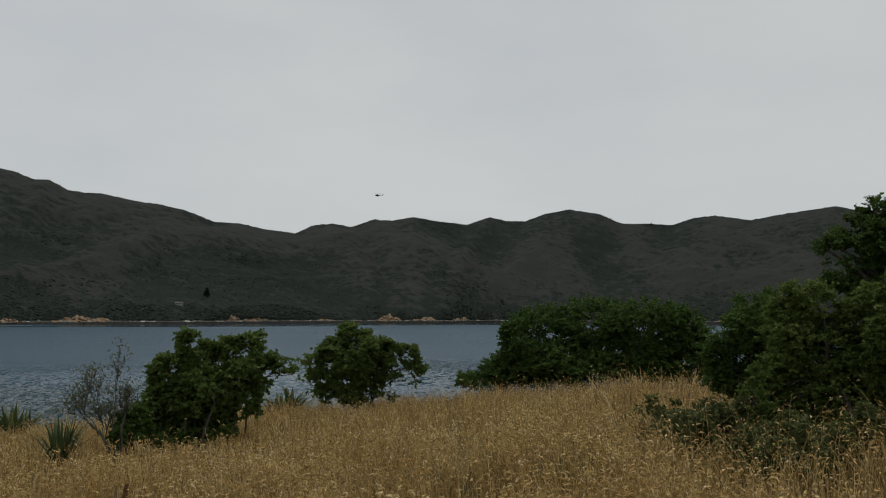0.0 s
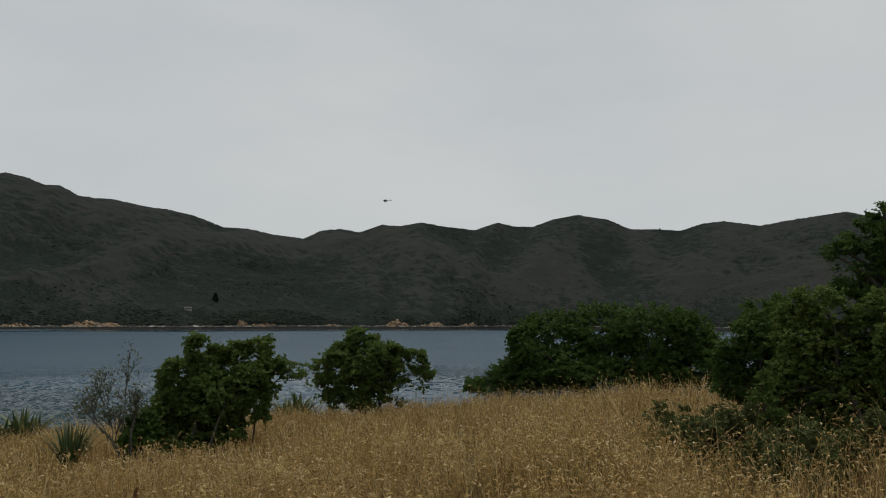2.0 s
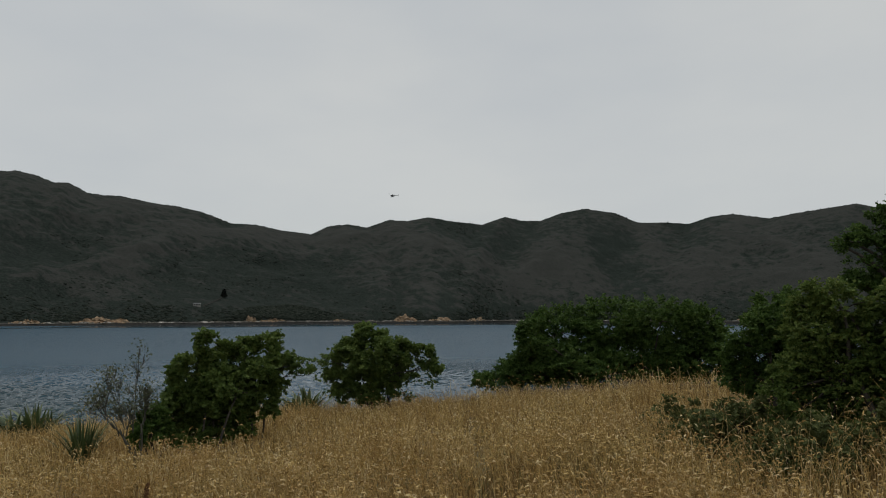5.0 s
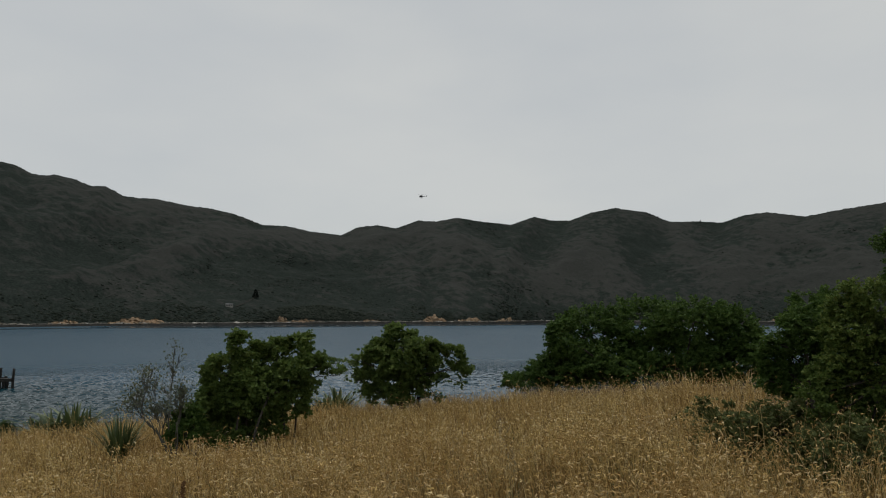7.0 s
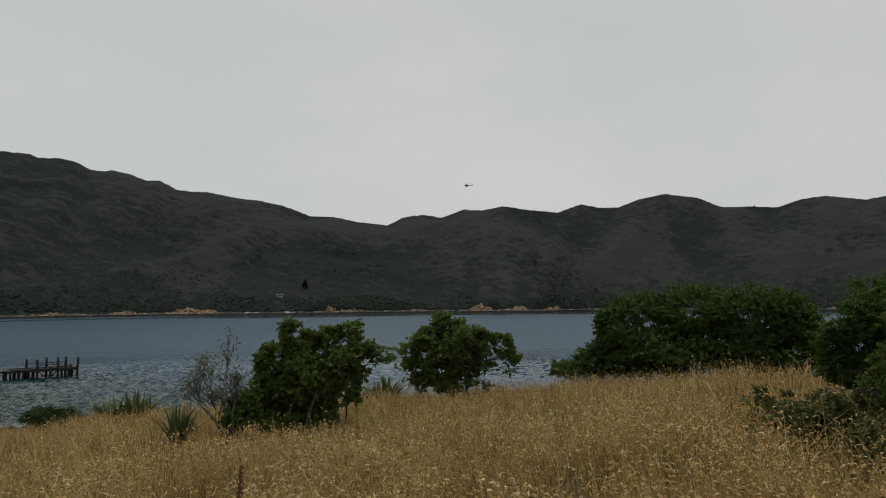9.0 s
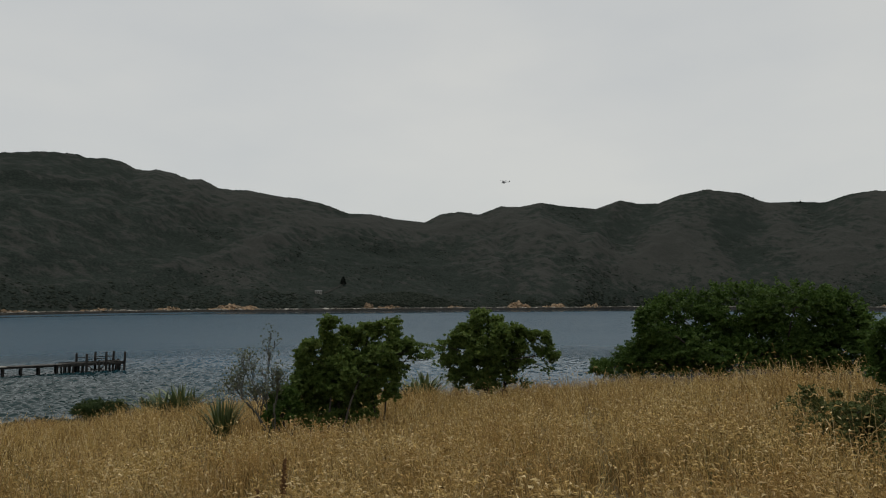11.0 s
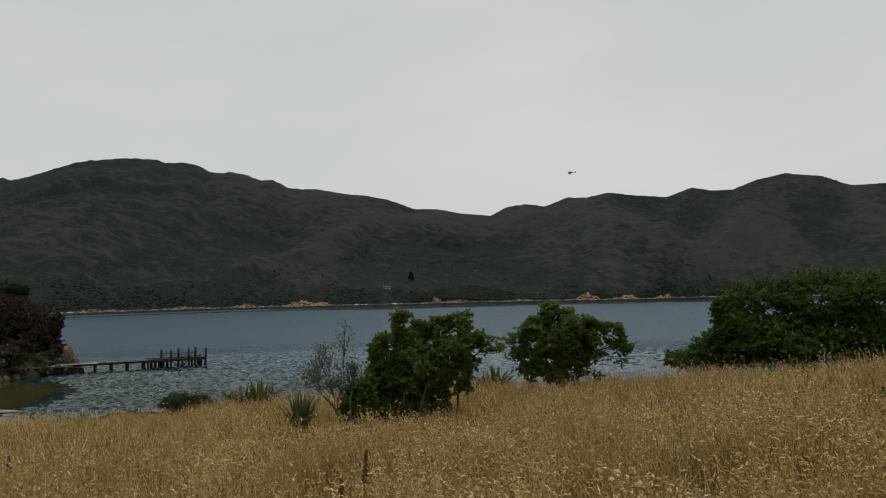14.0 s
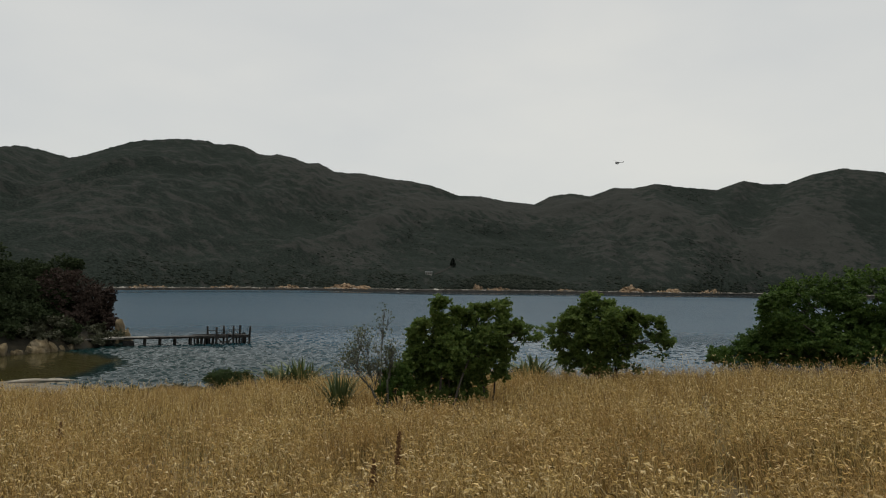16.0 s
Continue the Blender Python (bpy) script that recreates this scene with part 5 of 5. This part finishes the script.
def jetty():
    ob = thing("jetty", tuple(J0), "old weathered timber jetty on dark piles over the water", "jetty")
    ob.rotation_euler = (0, 0, J_TURN)
    rng = random.Random(5)

    def deck_z(s):
        return 1.03 - 0.03 * min(1, s / 0.6)

    def pile(s, side, top, r=0.13):
        v, f = tube([(s * J_LEN + rng.uniform(-0.03, 0.03), side, -2.5), (s * J_LEN, side, top * 0.4), (s * J_LEN + rng.uniform(-0.05, 0.05), side + rng.uniform(-0.05, 0.05), top),
                     (s * J_LEN, side, top + 0.05)], [r * 1.05, r, r * 0.92, r * 0.4], 8)
        part("post", mesh_np("post", v, [f], M_PILE, True), None, ob)

    def beam(name, s0, s1, y, z0, z1, w, h, m=M_PILE):
        a, b = Vector((s0 * J_LEN, y, z0)), Vector((s1 * J_LEN, y, z1))
        d = b - a
        bm = box(bmesh.new(), (d.length, w, h), (a + b) / 2, pose(0, 0, 0, 0, -math.degrees(math.atan2(d.z, d.x)), 0), 0.015)
        part(name, bm, m, ob)

    for s in (0.337, 0.43, 0.523, 0.62):
        for y in (-0.75, 0.75):
            pile(s, y, deck_z(s) - 0.05)
        part("crossbeam", box(bmesh.new(), (0.22, 1.9, 0.24), (s * J_LEN, 0, deck_z(s) - 0.2), None, 0.02), M_PILE, ob)
    for s in (0.656, 0.68, 0.705, 0.73, 0.755, 0.78, 0.915, 0.935, 0.955, 0.975):
        for y in (-1.1, 1.1):
            pile(s, y, deck_z(s) + 0.02, 0.11)
    for s, y, top in ((0.742, 1.3, 2.2), (0.779, -1.3, 2.25), (0.851, 1.3, 2.3), (0.892, -1.3, 2.4), (0.959, 1.3, 2.35), (1.0, -1.3, 2.35), (0.99, 1.3, 1.3), (0.851, -1.3, 1.4)):
        pile(s, y, top, 0.15)
    for y in (-0.7, 0.7):
        beam("stringer", 0.18, 0.64, y, deck_z(0.18) - 0.08, deck_z(0.64) - 0.08, 0.14, 0.2)
    for y in (-1.2, 1.2):
        beam("stringer", 0.63, 1.0, y, 0.93, 0.95, 0.16, 0.24)
        beam("kerb", 0.64, 1.0, y, 1.14, 1.16, 0.14, 0.12)
    beam("rail", 0.78, 0.9, -1.25, 1.62, 1.64, 0.06, 0.09)
    beam("rail", 0.742, 0.96, 1.25, 1.7, 1.72, 0.06, 0.09)
    beam("brace", 0.855, 0.892, -1.25, 0.25, 0.95, 0.08, 0.14)
    beam("brace", 0.892, 0.855, -1.3, 0.95, 0.25, 0.08, 0.12)
    beam("brace", 0.779, 0.815, -1.3, 0.95, 0.3, 0.08, 0.12)
    beam("landing_beam", 0.8, 0.87, -1.34, 0.3, 0.3, 0.1, 0.16)
    n = 90
    for i in range(n):
        s = 0.13 + 0.87 * i / n
        wide = 1.7 if s < 0.64 else 2.6
        part("plank", box(bmesh.new(), (0.87 * J_LEN / n - 0.02, wide + rng.uniform(-0.06, 0.06), 0.06), (s * J_LEN, rng.uniform(-0.03, 0.03), deck_z(s) + 0.06 + rng.uniform(-0.008, 0.008))),
             M_DECK if s < 0.36 else M_DECKDARK, ob)
    part("abutment", box(bmesh.new(), (1.3, 1.9, 1.5), (0.24 * J_LEN, 0, -0.2), None, 0.06), M_PILE, ob, "dark timber crib abutment")
    part("ramp", box(bmesh.new(), (5.2, 1.8, 0.14), (0.08 * J_LEN, 0, 0.95), None, 0.03), M_DECK, ob, "pale worn approach ramp")


jetty()


# ---- far small things ----
def hut():
    x, y, z = on_range(21.06, 0.66)
    ob = thing("hut", (x, y, z), "small pale hut with a flat roof on a hillside", "hut")
    ob.rotation_euler = (0, 0, radians(20))
    part("wall", box(bmesh.new(), (6.6, 5.0, 3.6), (0, 0, 0.2), None, 0.05), M_HUT, ob)
    part("roof", box(bmesh.new(), (7.2, 5.6, 0.35), (0, 0, 2.15), pose(0, 0, 0, 4, 0, 0), 0.05), M_ROOF, ob)
    for dx in (-2.0, 0.1, 2.1):
        casing = part("window", box(bmesh.new(), (1.7, 0.1, 1.3), (dx, -2.53, 0.9), None, 0.02), M_HUT, ob)
        part("pane", box(bmesh.new(), (1.45, 0.06, 1.05), (dx, -2.57, 0.9), None, 0.01), M_WINDOW, casing, "dark window pane")


hut()


def track():
    """A worn track that climbs the far slope from the hut to the conifer."""
    v = []
    for q in np.linspace(0, 1, 26):
        x, y, z = on_range(20.6 - 1.6 * q, 0.62 + 0.8 * q ** 1.3)
        k = math.hypot(x, y)
        for w in (-1.6, 1.6):
            v.append((x * (1 + w / k), y * (1 + w / k), z + 0.55 + 0.25 * w))
    f = [(2 * i, 2 * i + 1, 2 * i + 3, 2 * i + 2) for i in range(25)]
    tagged(new("track", mesh_np("track", np.array(v), [np.array(f)], M_TRACK)), "worn earth track climbing a hillside", "track", kind="structure")


track()


def hill_tree(az, el, height, seed):
    x, y, z = on_range(az, el)
    rng = np.random.default_rng(seed)
    ob = thing("hill_tree", (x, y, z - 0.5), "lone dark conifer on a scrubby hillside", "tree")
    v, f = tube([(0, 0, 0), (0, 0, height * 0.5), (0, 0, height)], [0.25, 0.15, 0.03], 6)
    part("trunk", mesh_np("trunk", v, [f], M_BARK, True), None, ob)
    t = rng.uniform(0.12, 1.0, 1600)
    a = rng.uniform(0, 2 * math.pi, 1600)
    rad = height * 0.4 * (1 - t) ** 0.7 * rng.uniform(0.3, 1.0, 1600) + 0.1
    base = np.stack([np.cos(a) * rad, np.sin(a) * rad, t * height], 1)
    aim = np.stack([np.cos(a), np.sin(a), rng.normal(0.1, 0.4, 1600)], 1)
    part("crown", leaf_mesh("crown", base, aim, rng.uniform(0.5, 1.0, 1600), 0.4, rng, M_SCRUB), None, ob)


for az, el, h, s in ((19.05, 1.38, 8.6, 1), (-17.1, 7.35, 4.5, 2), (-13.3, 8.1, 4.0, 3), (-13.9, 7.85, 3.6, 4)):
    hill_tree(az, el, h, s)


def helicopter():
    az, el, r = 5.6, 9.95, 740.0
    x, y = polar(az, r)
    ob = thing("helicopter", (x, y, EYE + r * math.tan(radians(el))), "small dark helicopter hovering over the far hills", "helicopter")
    ob.rotation_euler = (0, 0, radians(az + 190))
    bm = bmesh.new()
    bmesh.ops.create_uvsphere(bm, u_segments=20, v_segments=12, radius=1.0)
    for v in bm.verts:
        v.co = Vector((v.co.x * 2.3, v.co.y * 0.85, v.co.z * (1.15 if v.co.z > 0 else 0.95)))
    part("fuselage", bm, M_HELI, ob)
    v, f = tube([(-1.6, 0, 0.3), (-4, 0, 0.42), (-6.2, 0, 0.55)], [0.45, 0.25, 0.14], 10)
    part("tail_boom", mesh_np("tail_boom", v, [f], M_HELI, True), None, ob)
    part("tail_fin", box(bmesh.new(), (0.7, 0.12, 1.7), (-6.2, 0, 0.95), pose(0, 0, 0, 0, -18, 0), 0.04), M_HELI, ob)
    part("stabiliser", box(bmesh.new(), (0.5, 1.9, 0.08), (-4.6, 0, 0.45), None, 0.03), M_HELI, ob)
    v, f = tube([(0, 0, 1.0), (0, 0, 1.75)], [0.2, 0.14], 8)
    part("mast", mesh_np("mast", v, [f], M_HELI, True), None, ob)
    for k in range(3):
        bm = box(bmesh.new(), (4.6, 0.28, 0.06), (2.4, 0, 0))
        bmesh.ops.transform(bm, matrix=Matrix.Translation((0, 0, 1.72)) @ pose(0, 0, 0, 0, -2, 120 * k + 25), verts=bm.verts)
        part("rotor_blade", bm, M_HELI, ob)
    for k in range(2):
        bm = box(bmesh.new(), (0.85, 0.03, 0.1), (0.45, 0, 0))
        bmesh.ops.transform(bm, matrix=Matrix.Translation((-6.3, 0.2, 0.75)) @ pose(0, 0, 0, 0, 180 * k + 40, 0), verts=bm.verts)
        part("tail_rotor_blade", bm, M_HELI, ob)
    for s in (-0.8, 0.8):
        v, f = tube([(-1.5, s, -1.45), (0, s, -1.5), (1.6, s, -1.45), (1.95, s, -1.25)], [0.06] * 4, 6)
        part("skid", mesh_np("skid", v, [f], M_HELI, True), None, ob)
        for dx in (-0.8, 0.8):
            v, f = tube([(dx, s * 0.5, -0.7), (dx, s, -1.45)], [0.05, 0.05], 6)
            part("strut", mesh_np("strut", v, [f], M_HELI, True), None, ob)


helicopter()


def driftwood(place, length, r, turn, seed):
    rng = np.random.default_rng(seed)
    pts = [(length * (t - 0.5), 0.15 * math.sin(3 * t + seed), 0.05 * math.sin(4 * t)) for t in np.linspace(0, 1, 8)]
    v, f = tube(pts, [r * (0.35 + 0.65 * math.sin(math.pi * min(0.9, t + 0.15))) for t in np.linspace(0, 1, 8)], 8)
    v = v + rng.normal(0, r * 0.06, v.shape)
    ob = new("driftwood", mesh_np("driftwood", v, [f], M_LOG, True))
    ob.location = (*place, float(ground_z(*place)) + r * 0.7)
    ob.rotation_euler = (0, 0, radians(turn))
    tagged(ob, "bleached driftwood log on a narrow beach", "driftwood")


driftwood(at(50.2, 66.5), 4.5, 0.16, 48, 1)
driftwood(at(48.9, 66.8), 2.4, 0.12, 35, 2)
